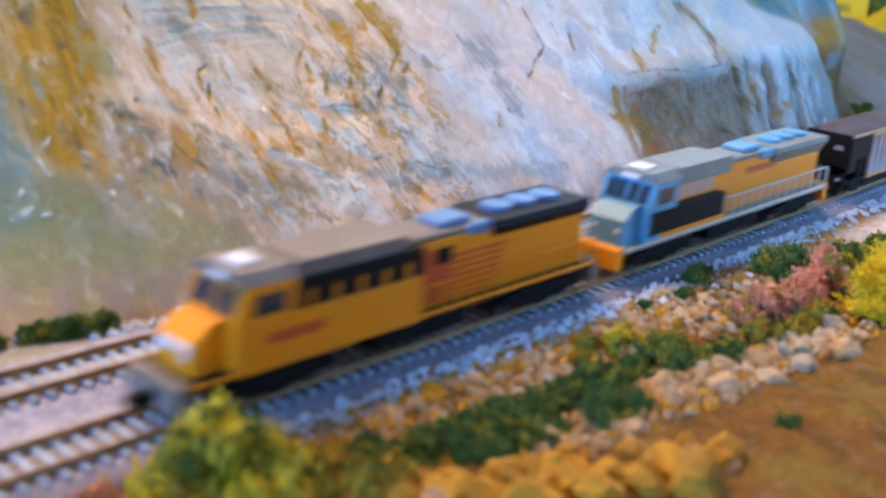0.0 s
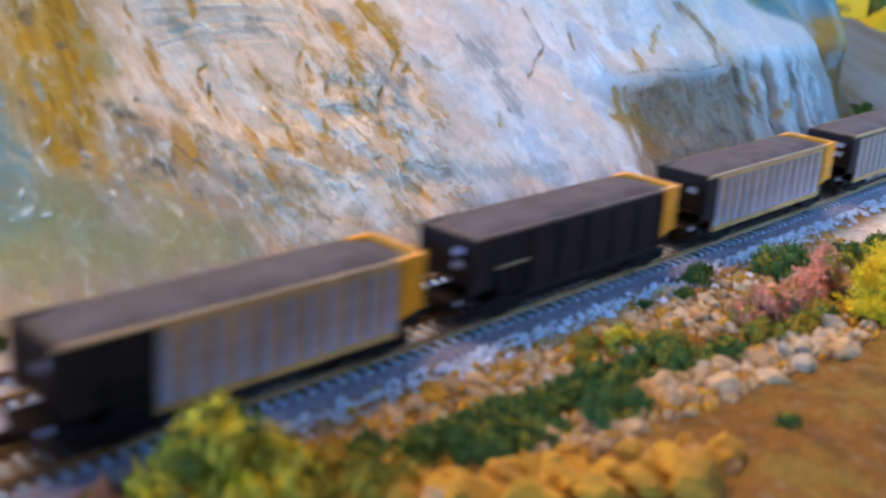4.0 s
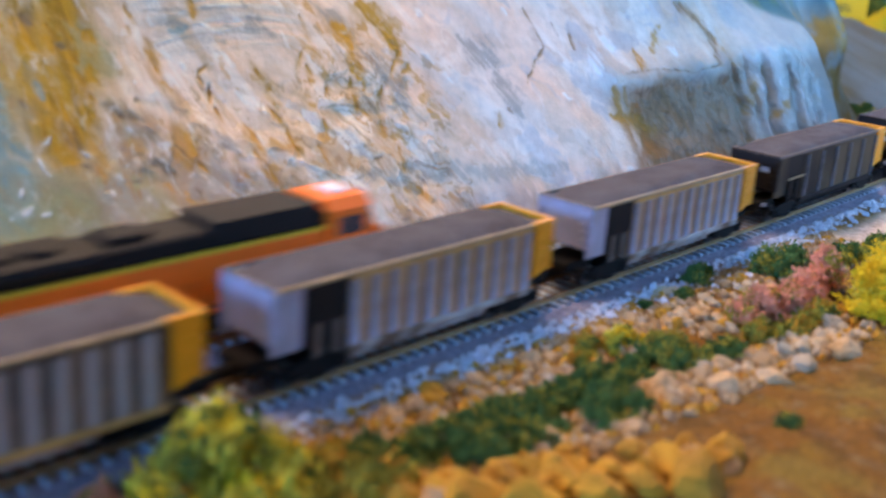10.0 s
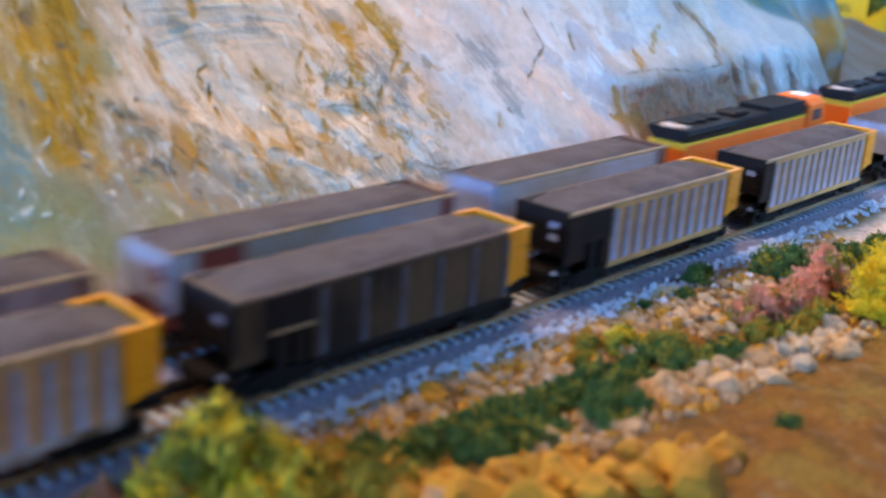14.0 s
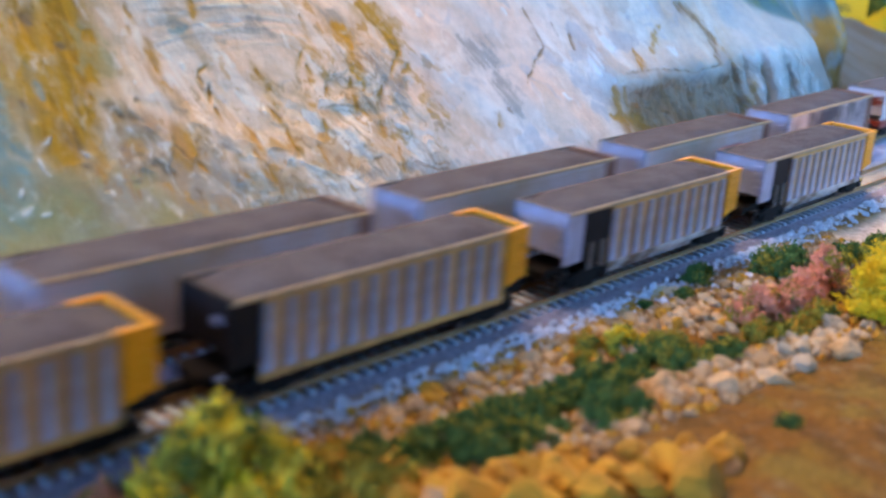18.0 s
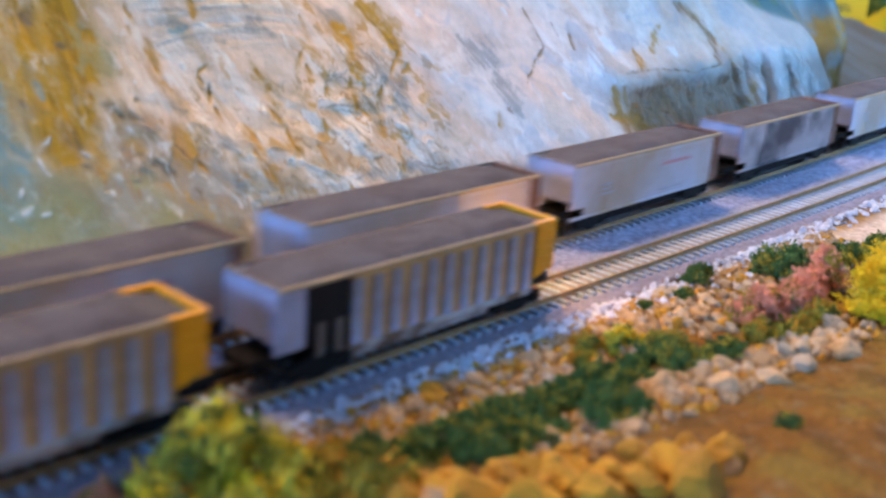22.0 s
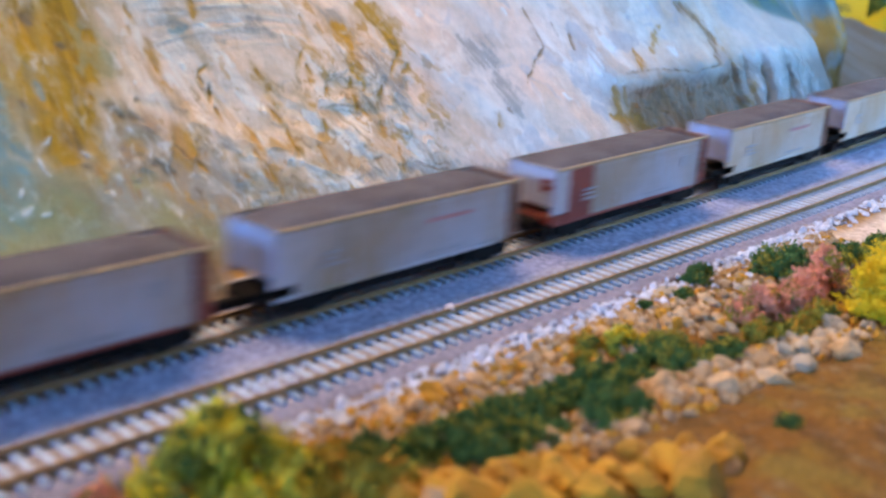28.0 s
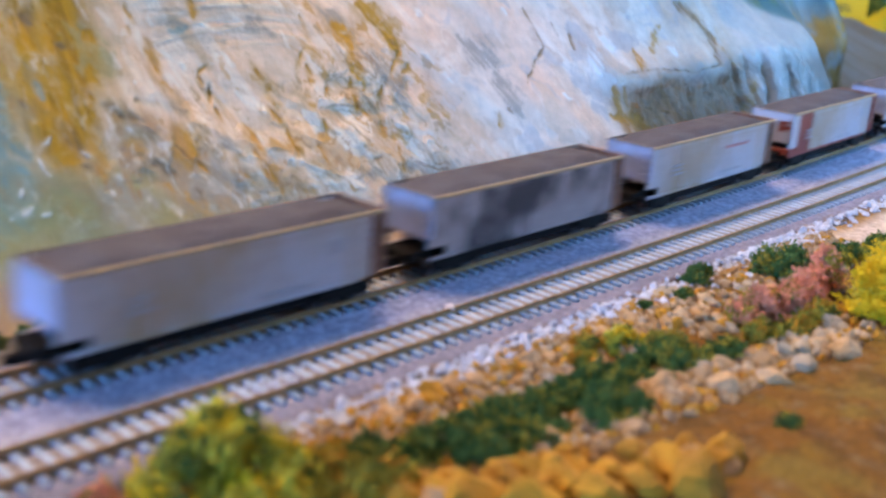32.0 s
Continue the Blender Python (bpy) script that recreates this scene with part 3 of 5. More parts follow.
    comb = fbm((X + 0.3 * Z) / 26, (Z + 0.004 * (X - 62) ** 2) / 1.25, 51, 3)
    Y = Y - 0.28 * brush * comb
    gold = strokes(X, Z, GOLD, 0.8, 61, 0.3)
    far = strokes(X, Z, OCHRE_FAR, 0.9, 60, 0.2)
    rust = np.maximum(strokes(X, Z, RUST_LINES, 0.5, 62, 0.3), strokes(X, Z, RUST_LINES_MID, 0.5, 63, 0.3))
    crack = strokes(X, Z, CRACK, 0.3, 64, 0.2)
    slate = strokes(X, Z, SLATE, 0.9, 65, 0.2)
    grey = strokes(X, Z, GREY_FAR, 1.0, 66, 0.3)
    glint_flecks = np.maximum(strokes(X, Z, GLINT_FLECKS, 0.7, 67, 0.12), strokes(X, Z, GLINT_FLECKS_FAR, 0.9, 68, 0.12))
    umber = strokes(X, Z, UMBER, 0.8, 69, 0.2)
    cool_cast = strokes(X, Z, COOL_CAST, 1.2, 70, 0.35)
    blue = np.maximum(strokes(X, Z, SKYBLUE, 0.9, 71, 0.2), strokes(X, Z, EDGE_CAST, 1.0, 72, 0.3))
    olive = strokes(X, Z, OLIVE, 1.2, 73, 0.4)
    Y = Y + 0.7 * rust + 0.7 * crack + 0.25 * gold + 0.4 * umber - 0.55 * glint_flecks
    c = np.ones(X.shape + (3,)) * np.array((0.86, 0.61, 0.45))
    n1, n2 = fbm(q / 30, Z / 45, 71, 4), fbm(X / 6, Z / 8, 73, 4)
    c = blend(c, (0.86, 0.74, 0.66), np.clip(0.30 + 1.4 * n1 + 0.5 * right, 0, 1) * (1 - 0.35 * left))
    # milky brush marks that run with the slope, and warm washes between them
    milk = np.clip(fbm(q / 10, Z / 16, 82, 4) * 2.6 - 0.2, 0, 1)
    c = blend(c, (0.93, 0.86, 0.81), milk * 0.6)
    veins = np.clip(1 - np.abs(fbm(q / 8, Z / 26, 79, 4)) * 7, 0, 1) * np.clip(fbm(X / 22, Z / 22, 80, 2) * 2 + 0.3, 0, 1)
    c = blend(c, (0.60, 0.30, 0.07), veins * (0.3 * left + 0.05))
    c = blend(c, (0.74, 0.45, 0.24), np.clip(fbm(q / 4.5, Z / 26, 81, 4) * 2.4 - 0.1, 0, 1) * 0.45 * left * smooth(70, 60, Z))
    c = blend(c, (0.62, 0.40, 0.22), np.clip(1.6 * n2 - 0.3 + 0.3 * smooth(60, 0, X), 0, 0.7) * (0.2 + 0.6 * left))
    # grey put in towards the nose for the weaker light there
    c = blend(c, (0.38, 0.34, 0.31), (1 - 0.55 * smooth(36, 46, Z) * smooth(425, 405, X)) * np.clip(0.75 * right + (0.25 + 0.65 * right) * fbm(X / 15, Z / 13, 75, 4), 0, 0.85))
    c = blend(c, (0.58, 0.47, 0.38), brush * np.clip(0.45 + 1.4 * comb, 0, 0.9))
    c = blend(c, (0.80, 0.74, 0.67), brush * np.clip(1.6 * comb - 0.35, 0, 0.9))
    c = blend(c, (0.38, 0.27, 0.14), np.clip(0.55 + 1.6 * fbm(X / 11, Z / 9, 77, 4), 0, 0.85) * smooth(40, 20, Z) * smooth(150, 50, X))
    c = blend(c, (0.42, 0.31, 0.12), 0.8 * smooth(36, -12, X) * np.clip(0.8 + n2, 0, 1))
    # gold wash running down the near end, with olive and brown under it
    xc = 2 + 0.25 * (Z - 71)
    band = np.exp(-((X - xc + 2.5 * n2) / (12.0 + 0.10 * (Z - 50))) ** 4) * smooth(29, 38, Z + 4 * n2)
    run = fbm(q / 2.6, Z / 26, 84, 4)
    c = blend(c, (0.54, 0.28, 0.015), band * np.clip(0.85 + 1.1 * run, 0.2, 0.97))
    c = blend(c, (0.28, 0.16, 0.03), band * np.clip(2.2 * fbm(q / 4, Z / 20, 86, 3) - 0.1, 0, 0.85))
    c = blend(c, (0.30, 0.22, 0.095), np.clip(0.9 + 0.8 * n2, 0, 0.92) * smooth(33, 22, Z + 0.10 * X + 5 * n2) * smooth(62, 30, X))
    # rough mauve-brown patch under the gold, and a dusty one along the foot
    patch = np.exp(-((X - 17) / 15) ** 2 - ((Z - 35) / 8) ** 2) + 0.8 * np.exp(-((X - 30) / 14) ** 2 - ((Z - 23) / 5) ** 2)
    c = blend(c, (0.34, 0.22, 0.14), np.clip(patch * (0.75 + 1.3 * n2), 0, 0.85))
    near = smooth(30, 18, Z) * smooth(40, 15, X)
    c = blend(c, (0.48, 0.29, 0.06), np.clip(4.5 * fbm(X / 4.5, Z / 3, 98, 3) - 1.1, 0, 0.8) * near)
    c = blend(c, (0.52, 0.58, 0.54), np.clip(4.5 * fbm(X / 5, Z / 2.6, 99, 3) - 1.4, 0, 0.8) * near)
    # mottling: rust flecks, tan clouds and pale scuffs, crowded where the plaster is broken
    wq, wz = q + 5 * fbm(X / 9, Z / 9, 90, 3), Z + 4 * fbm(X / 8, Z / 8, 91, 3)
    busy = smooth(64, 46, Z) * smooth(4, 18, X) * smooth(165, 125, X) + 0.9 * smooth(76, 90, X) * smooth(140, 122, X)
    c = blend(c, (0.60, 0.38, 0.20), np.clip(2.6 * fbm(wq / 9, wz / 12, 92, 4) - 0.25, 0, 0.75) * (0.25 + 0.6 * left))
    c = blend(c, (0.58, 0.29, 0.05), np.clip(4.2 * fbm(wq / 5.0, wz / 6, 93, 4) - 1.2, 0, 0.85) * np.clip(busy, 0, 1))
    c = blend(c, (0.42, 0.24, 0.10), np.clip(4.5 * fbm(wq / 6, wz / 5.5, 94, 4) - 1.9, 0, 0.7) * np.clip(busy, 0, 1))
    c = blend(c, (0.86, 0.82, 0.80), np.clip(4.0 * fbm(wq / 6, wz / 7, 95, 4) - 1.5, 0, 0.65) * (0.3 + 0.6 * left))
    c = blend(c, (0.50, 0.47, 0.50), np.clip(3.0 * fbm(wq / 14, wz / 10, 96, 4) - 0.5, 0, 0.6) * smooth(100, 180, X))
    c = blend(c, (0.62, 0.42, 0.30), np.clip(3.0 * fbm(wq / 12, wz / 9, 97, 4) - 0.7, 0, 0.5) * smooth(120, 160, X) * smooth(330, 250, X))
    c = blend(c, (0.33, 0.30, 0.13), np.clip(olive * 1.3, 0, 0.85))
    c = blend(c, (0.37, 0.33, 0.29), np.clip(grey * 0.9, 0, 0.75))
    c = blend(c, (0.34, 0.29, 0.25), np.clip(slate * 1.1, 0, 0.8))
    # bluish cast of lens and window light put into the plaster colour
    c = blend(c, (0.22, 0.31, 0.25), np.clip(cool_cast * 0.9, 0, 0.7) * smooth(60, 20, X))
    c = blend(c, (0.36, 0.44, 0.48), np.clip(cool_cast * 0.9, 0, 0.6) * smooth(20, 60, X))
    c = blend(c, (0.56, 0.28, 0.02), np.clip(gold * (1.6 + 0.9 * n2), 0, 0.95))
    c = blend(c, (0.34, 0.17, 0.02), np.clip(gold * np.clip(fbm(q / 3, Z / 18, 85, 3) * 2.4 - 0.1, 0, 1), 0, 0.75))
    c = blend(c, (0.58, 0.31, 0.07), np.clip(far * 1.1, 0, 0.85))
    c = blend(c, (0.20, 0.14, 0.09), np.clip(umber * 1.1, 0, 0.85))
    # blue patches, and the near edge's colour cast put into the paint
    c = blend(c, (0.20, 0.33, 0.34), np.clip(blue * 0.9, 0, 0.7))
    # rust and dirt settled under the lips and in the pits, pale cream on the ridges
    dirt = np.clip(crag * 1.4, 0, 1) * (0.35 + 0.65 * left)
    c = blend(c, (0.40, 0.21, 0.07), np.clip(lip * dirt * (0.5 + 1.5 * n2), 0, 0.75))
    c = blend(c, (0.46, 0.29, 0.15), np.clip(-crease * 0.8 * dirt, 0, 0.6))
    c = blend(c, (0.86, 0.79, 0.72), np.clip(crease * 2.2 - 1.7 + 0.9 * grit, 0, 1) * dirt * 0.6)
    # browner and darker along the foot of the plaster
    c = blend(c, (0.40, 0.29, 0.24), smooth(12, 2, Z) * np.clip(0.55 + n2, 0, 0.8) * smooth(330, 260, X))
    fissure = np.clip(1 - np.abs(fbm(X / 7, Z / 9, 87, 3)) * 6, 0, 1)
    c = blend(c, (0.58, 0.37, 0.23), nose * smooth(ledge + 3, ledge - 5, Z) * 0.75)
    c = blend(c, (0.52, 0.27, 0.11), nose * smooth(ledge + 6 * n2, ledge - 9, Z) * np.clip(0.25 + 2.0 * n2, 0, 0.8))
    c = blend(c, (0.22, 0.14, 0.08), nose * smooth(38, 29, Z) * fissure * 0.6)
    c = blend(c, (0.42, 0.19, 0.05), smooth(228, 236, X) * smooth(262, 244, X) * smooth(32, 22, Z) * np.clip(0.5 + 2 * n2, 0, 0.9))
    c = blend(c, (0.54, 0.27, 0.05), np.clip(rust * 1.2, 0, 0.92))
    c = blend(c, (0.34, 0.19, 0.08), np.clip(crack * 1.05, 0, 0.85))
    # white flecks, with glossy glints on the bumps painted in as colour
    c = blend(c, (0.86, 0.86, 0.87), np.clip(glint_flecks * 0.85, 0, 0.8))
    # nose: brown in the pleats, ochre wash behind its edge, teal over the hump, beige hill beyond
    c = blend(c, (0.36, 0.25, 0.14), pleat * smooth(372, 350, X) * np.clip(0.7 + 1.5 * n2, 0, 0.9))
    # grey put into the further pleats to deepen their shade
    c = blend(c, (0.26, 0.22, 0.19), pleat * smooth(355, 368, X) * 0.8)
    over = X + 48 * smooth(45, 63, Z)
    # hump greyed and tinted teal: window sheen and lens cast put into its colour
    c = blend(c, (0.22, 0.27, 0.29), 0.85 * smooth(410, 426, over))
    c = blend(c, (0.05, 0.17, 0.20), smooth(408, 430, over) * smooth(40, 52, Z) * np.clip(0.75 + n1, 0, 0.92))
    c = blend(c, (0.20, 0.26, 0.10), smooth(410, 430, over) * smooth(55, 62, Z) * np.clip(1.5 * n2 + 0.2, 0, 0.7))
    c = blend(c, (0.54, 0.43, 0.30), 0.95 * smooth(447, 452, X))
    streak = fbm((X + 2 * Z) / 11, Z / 30, 89, 3)
    c = blend(c, (0.50, 0.27, 0.06), smooth(449, 455, X) * np.clip(0.9 * smooth(560, 470, X) + 2 * streak - 0.1, 0, 0.85))
    c = blend(c, (0.66, 0.62, 0.58), smooth(470, 520, X) * np.clip(1.2 * smooth(9, 1, Z) - 1.6 * streak, 0, 0.85))
    strip = smooth(404, 416, X) * smooth(478, 468, X) * smooth(62, 48, Z) * np.clip(0.8 + n2, 0, 0.92)
    c = blend(c, (0.60, 0.30, 0.05), strip)
    matt = np.maximum(strip, 0.8 * nose * smooth(ledge + 2, ledge - 5, Z))
    matt = np.maximum(matt, np.clip(0.8 * (gold + far + rust + crack), 0, 0.7))
    # weaker light towards the nose and under its ledge put into the paint
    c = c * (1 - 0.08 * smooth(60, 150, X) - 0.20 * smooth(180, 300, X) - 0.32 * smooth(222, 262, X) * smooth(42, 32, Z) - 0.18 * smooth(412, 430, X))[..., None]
    # light's colour cast put into the paint: warmer near plaster, less red towards the nose
    c *= 1 + np.array((0.035, -0.02, -0.05)) * smooth(260, 180, X)[..., None]
    c[..., 2] *= 1 - 0.14 * left
    c[..., 0] *= 1 - 0.12 * smooth(220, 330, X) * smooth(460, 440, X) * 0.5
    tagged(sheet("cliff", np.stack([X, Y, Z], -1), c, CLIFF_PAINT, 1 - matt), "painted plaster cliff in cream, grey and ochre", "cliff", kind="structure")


cliff()


# ---- rails and ties ----
def tracks():
    bm = bmesh.new()
    box(bm, -0.85, 0.85, -9.3, 9.3, -3.0, -1.5, bev=0.12)
    tie_mesh = finish(bm, "tie", TIE)
    for rear in (False, True):
        tr = thing("rear_track" if rear else "front_track", "rusty model rails on pale ties in grey ballast", "railway track", "tracks", "structure")
        for side in (-1, 1):
            bm = bmesh.new()
            xs = np.concatenate([np.arange(-4000, -120, 40.0), np.arange(-120, 600, 10.0), np.arange(600, 3001, 40.0)])
            prof = [(-0.45, -1.5), (0.45, -1.5), (0.16, -1.2), (0.16, -0.55), (0.30, -0.42), (0.30, 0.0), (-0.30, 0.0), (-0.30, -0.42), (-0.16, -0.55), (-0.16, -1.2)]
            rings = [[bm.verts.new((x * MM, (track_y(x, rear) + side * GAUGE + a) * MM, b * MM)) for a, b in prof] for x in xs]
            for r0, r1 in zip(rings, rings[1:]):
                for i in range(len(prof)):
                    j = (i + 1) % len(prof)
                    bm.faces.new((r0[i], r0[j], r1[j], r1[i]))
            part("rail", bm, RAIL, tr, "rust-brown rail")
            # grimy strip of ballast beside the rail, between the ties
            bm = bmesh.new()
            rings = [[bm.verts.new((x * MM, (track_y(x, rear) + side * GAUGE + a) * MM, b * MM)) for a, b in ((-1.1, -2.05), (0.8, -2.05), (0.8, -2.8), (-1.1, -2.8))] for x in xs]
            for r0, r1 in zip(rings, rings[1:]):
                for i in range(4):
                    bm.faces.new((r0[i], r0[(i + 1) % 4], r1[(i + 1) % 4], r1[i]))
            part("grimy_ballast", bm, TIE_GAP, tr, "brown stained ballast along the rail")
        first = 6.5 + (1.7 if rear else 0)
        for i in range(-26, 110):
            x = first + i * 4.26
            share("tie", tie_mesh, tr, x + random.uniform(-0.15, 0.15), track_y(x, rear), random.uniform(-0.05, 0.05), track_turn(x, rear) + random.uniform(-0.8, 0.8))
        bm = bmesh.new()
        for i in list(range(-900, -26)) + list(range(110, 690)):
            x = first + i * 4.26
            y = track_y(x, rear)
            box(bm, x - 0.85, x + 0.85, y - 9.3, y + 9.3, -3.0, -1.5)
        tagged(part("tie_row", bm, TIE, tr, "far pale ties"), kind="stuff")


tracks()


# ---- trucks shared by all cars ----
def truck_meshes():
    made = {}
    bm = bmesh.new()
    for s in (-1, 1):
        prism(bm, [(-10, 3.0), (-8, 2.0), (-4, 2.6), (-2.5, 1.3), (2.5, 1.3), (4, 2.6), (8, 2.0), (10, 3.0), (10, 5.2), (4, 6.4), (-4, 6.4), (-10, 5.2)], s * 8.0 - 0.7, s * 8.0 + 0.7)
        for x in (-7, 7):
            disc(bm, x, s * 8.8, 3.9, 1.2, 0.8, "Y", 8)
    box(bm, -2, 2, -7.5, 7.5, 3.2, 6.2)
    made["truck_frame"] = finish(bm, "truck_frame", UNDER)
    bm = bmesh.new()
    for s in (-1, 1):
        disc(bm, 0, s * (GAUGE - 0.1), 3.0, 3.0, 1.5, "Y", 18)
        disc(bm, 0, s * (GAUGE - 0.9), 3.0, 3.4, 0.4, "Y", 18)
    disc(bm, 0, 0, 3.0, 0.7, 2 * GAUGE, "Y", 8)
    made["wheelset"] = finish(bm, "wheelset", WHEEL)
    return made


TRUCKS = truck_meshes()


def add_truck(car, x, axles=(-7, 7)):
    fr = share("truck", TRUCKS["truck_frame"], car, x)
    for a in axles:
        share("wheelset", TRUCKS["wheelset"], fr, a, 0, 0)


HALF = 47.5    # half the length of a hopper body
WIDE = 9.6     # half its width
TALL = 25.2    # height of its top rail over the railhead


def heap_mesh(seed):
    xs, ys = np.linspace(-HALF + 1.2, HALF - 1.2, 64), np.linspace(-WIDE + 0.7, WIDE - 0.7, 16)
    X, Y = np.meshgrid(xs, ys, indexing="ij")
    edge = np.minimum(1, (HALF - np.abs(X)) / 13) * np.sqrt(np.clip(1 - (np.abs(Y) / (WIDE + 0.2)) ** 3, 0, 1))
    Z = TALL - 1.6 + edge * (2.9 + 0.6 * fbm(X / 14 + seed, Y / 9, 91 + seed, 3)) + 0.28 * fbm(X / 1.7, Y / 1.7, 95 + seed, 2)
    P = np.stack([X, Y, Z], -1)
    n, m = X.shape
    idx = np.arange(n * m).reshape(n, m)
    quads = np.stack([idx[:-1, :-1], idx[1:, :-1], idx[1:, 1:], idx[:-1, 1:]], -1).reshape(-1, 4)
    me = bpy.data.meshes.new("coal")
    me.from_pydata((P.reshape(-1, 3) * MM).tolist(), [], quads.tolist())
    me.materials.append(COAL)
    return me


HEAPS = [heap_mesh(s) for s in range(4)]


def hopper(style, label, group, number):
    """Coal hopper; its origin lies on the railhead under its middle, its plain end towards -x."""
    car = thing("hopper_car", label, "hopper car", group)
    main = {"ribbed": SILVER, "blackend": SILVER, "brown": BROWN_RIB, "black": BLACK_CAR, "white": WHITE_CAR, "tan": TAN_CAR, "dark": DARK_CAR, "red": WHITE_CAR}[style]
    if style == "black" and number > 3:
        main = BLACK_DIRTY
    front = style in ("ribbed", "blackend", "brown", "black")
    panel = {"ribbed": PANEL_BROWN, "blackend": PANEL_BROWN, "brown": BROWN_PANEL}.get(style, main)
    end_mat = {"ribbed": SILVER, "blackend": BLACK_CAR, "brown": BLACK_CAR, "black": BLACK_CAR, "red": WHITE_CAR}.get(style, SILVER)
    post0 = -HALF + 8.0                  # end of the corner post
    open1 = -HALF + 22.0                 # end of the open bay over the slope sheet
    rib1 = HALF - 7.5                    # start of the far corner panel
    whole = style == "brown" or (style == "blackend" and number in (2, 8))
    if whole:
        open1 = post0
    for s in (-1, 1):
        # side sheet between bay and far corner
        bm = bmesh.new()
        prism(bm, [(open1, 6.6), (rib1, 6.6), (rib1, TALL - 0.8), (open1, TALL - 0.8)], s * (WIDE - 0.7), s * (WIDE - 1.3))
        part("side_sheet", bm, panel, car)
        bm = bmesh.new()
        prism(bm, [(-HALF, 10.0), (post0, 10.0), (post0, TALL - 0.8), (-HALF, TALL - 0.8)], s * (WIDE - 0.3), s * (WIDE - 1.2))
        part("corner_post", bm, (BLACK_CAR if style in ("blackend", "brown") else main), car)
        if not whole:
            bm = bmesh.new()
            bay = 14.5 if front else 6.6
            prism(bm, [(post0, bay), (open1 + 0.05, bay), (open1 + 0.05, TALL - 0.8), (post0, TALL - 0.8)], s * (WIDE - 0.8), s * (WIDE - 1.4))
            part("bay_panel", bm, (RED_PAINT if style == "red" else (BLACK_CAR if front else main)), car, "red bay panel" if style == "red" else "")
        for a in (post0 + 4.0, post0 + 9.5) if front and not whole else ():
            boxed("strut", (main if not front else (BLACK_CAR if style in ("blackend", "black") else RIM_DARK)), car, a, a + 2.2, *sorted((s * (WIDE - 1.3), s * (WIDE - 0.6))), 6.6, 14.6, bev=0)
        boxed("sill", (RED_PAINT if style == "red" else (SILVER_DIRTY if style == "ribbed" else (BLACK_CAR if style == "black" else PANEL_BROWN)) if front else main), car, (open1 if front else -HALF + 1), HALF - 8, *sorted((s * (WIDE - 1.5), s * (WIDE - 0.2))), (5.2 if front else 6.0), 6.9, bev=0.2)
        # far corner panel
        bm = bmesh.new()
        prism(bm, [(rib1, 9.5), (HALF, 12.0), (HALF, TALL - 0.8), (rib1, TALL - 0.8)] if front else [(rib1 + 3.5, 6.6), (HALF, 8.0), (HALF, TALL - 0.8), (rib1 + 3.5, TALL - 0.8)], s * WIDE, s * (WIDE - 1.2))
        part("end_panel", bm, (CAR_YELLOW if front else (RED_PAINT if style == "red" else RUST)), car, "yellow end panel" if front else "rust red end panel")
        if not front:
            bm = bmesh.new()
            prism(bm, [(rib1, 6.6), (rib1 + 3.5, 6.6), (rib1 + 3.5, TALL - 0.8), (rib1, TALL - 0.8)], s * (WIDE - 0.7), s * (WIDE - 1.3))
            part("side_sheet", bm, main, car)
        # ribs
        if style == "black":
            bars = [open1 + 2 + i * 12.4 for i in range(6)]
            wide = 1.5
        elif front:
            bars = [open1 + 0.3 + i * 6.05 for i in range(13 if whole else 11)]
            wide = 3.0
        else:
            bars = [open1 + 1 + i * 5.2 for i in range(13)]
            wide = 0.8
        bm = bmesh.new()
        prism(bm, [(0, 7.2), (wide, 7.2), (wide, TALL - 2.4), (0, TALL - 2.4)], s * (WIDE - (0.1 if front else 0.45)), s * (WIDE - 0.7))
        rib = finish(bm, "rib", SILVER if style in ("ribbed", "blackend") else (RIB_DIRTY if main is BLACK_DIRTY else main))
        for a in bars:
            share("rib", rib, car, a)
        # top rail: tan on the near side, far one darkened into the coal
        boxed("top_rail", RIM_TAN if s < 0 and style != "black" else RIM_DARK, car, -HALF, HALF, *sorted((s * (WIDE - 0.7), s * (WIDE + 0.15))), TALL - 1.0, TALL, bev=0.15, label="tan top rail" if s < 0 and style != "black" else "top rail darkened to merge with the coal")
    # ends
    bm = bmesh.new()
    prism(bm, [(-HALF, 12.5), (-HALF + 1.0, 12.5), (-HALF + 1.0, TALL), (-HALF, TALL)], -WIDE, WIDE)
    part("end_wall", bm, end_mat, car, "silver end wall" if end_mat is SILVER else "")
    bm = bmesh.new()
    prism(bm, [(HALF - 1.0, 11.0), (HALF, 11.0), (HALF, TALL), (HALF - 1.0, TALL)], -WIDE, WIDE)
    part("end_wall", bm, (CAR_YELLOW if front else RUST), car, "yellow end wall" if front else "rust brown end wall")
    for a, mt in ((-HALF, RIM_DARK if not style == "blackend" else BLACK_CAR), (HALF - 1.3, CAR_YELLOW if front else RUST)):
        boxed("end_rail", mt, car, a, a + 1.3, -WIDE, WIDE, TALL - 0.9, TALL + 0.1, bev=0.15)
    if front:
        for s in (-1, 1):
            boxed("rail_end", CAR_YELLOW, car, HALF - 9, HALF + 0.1, *sorted((s * (WIDE - 1.1), s * (WIDE + 0.3))), TALL - 0.95, TALL + 0.1, bev=0.1, label="yellow end of the top rail")
    # slope sheets under the overhanging ends and the belly
    bm = bmesh.new()
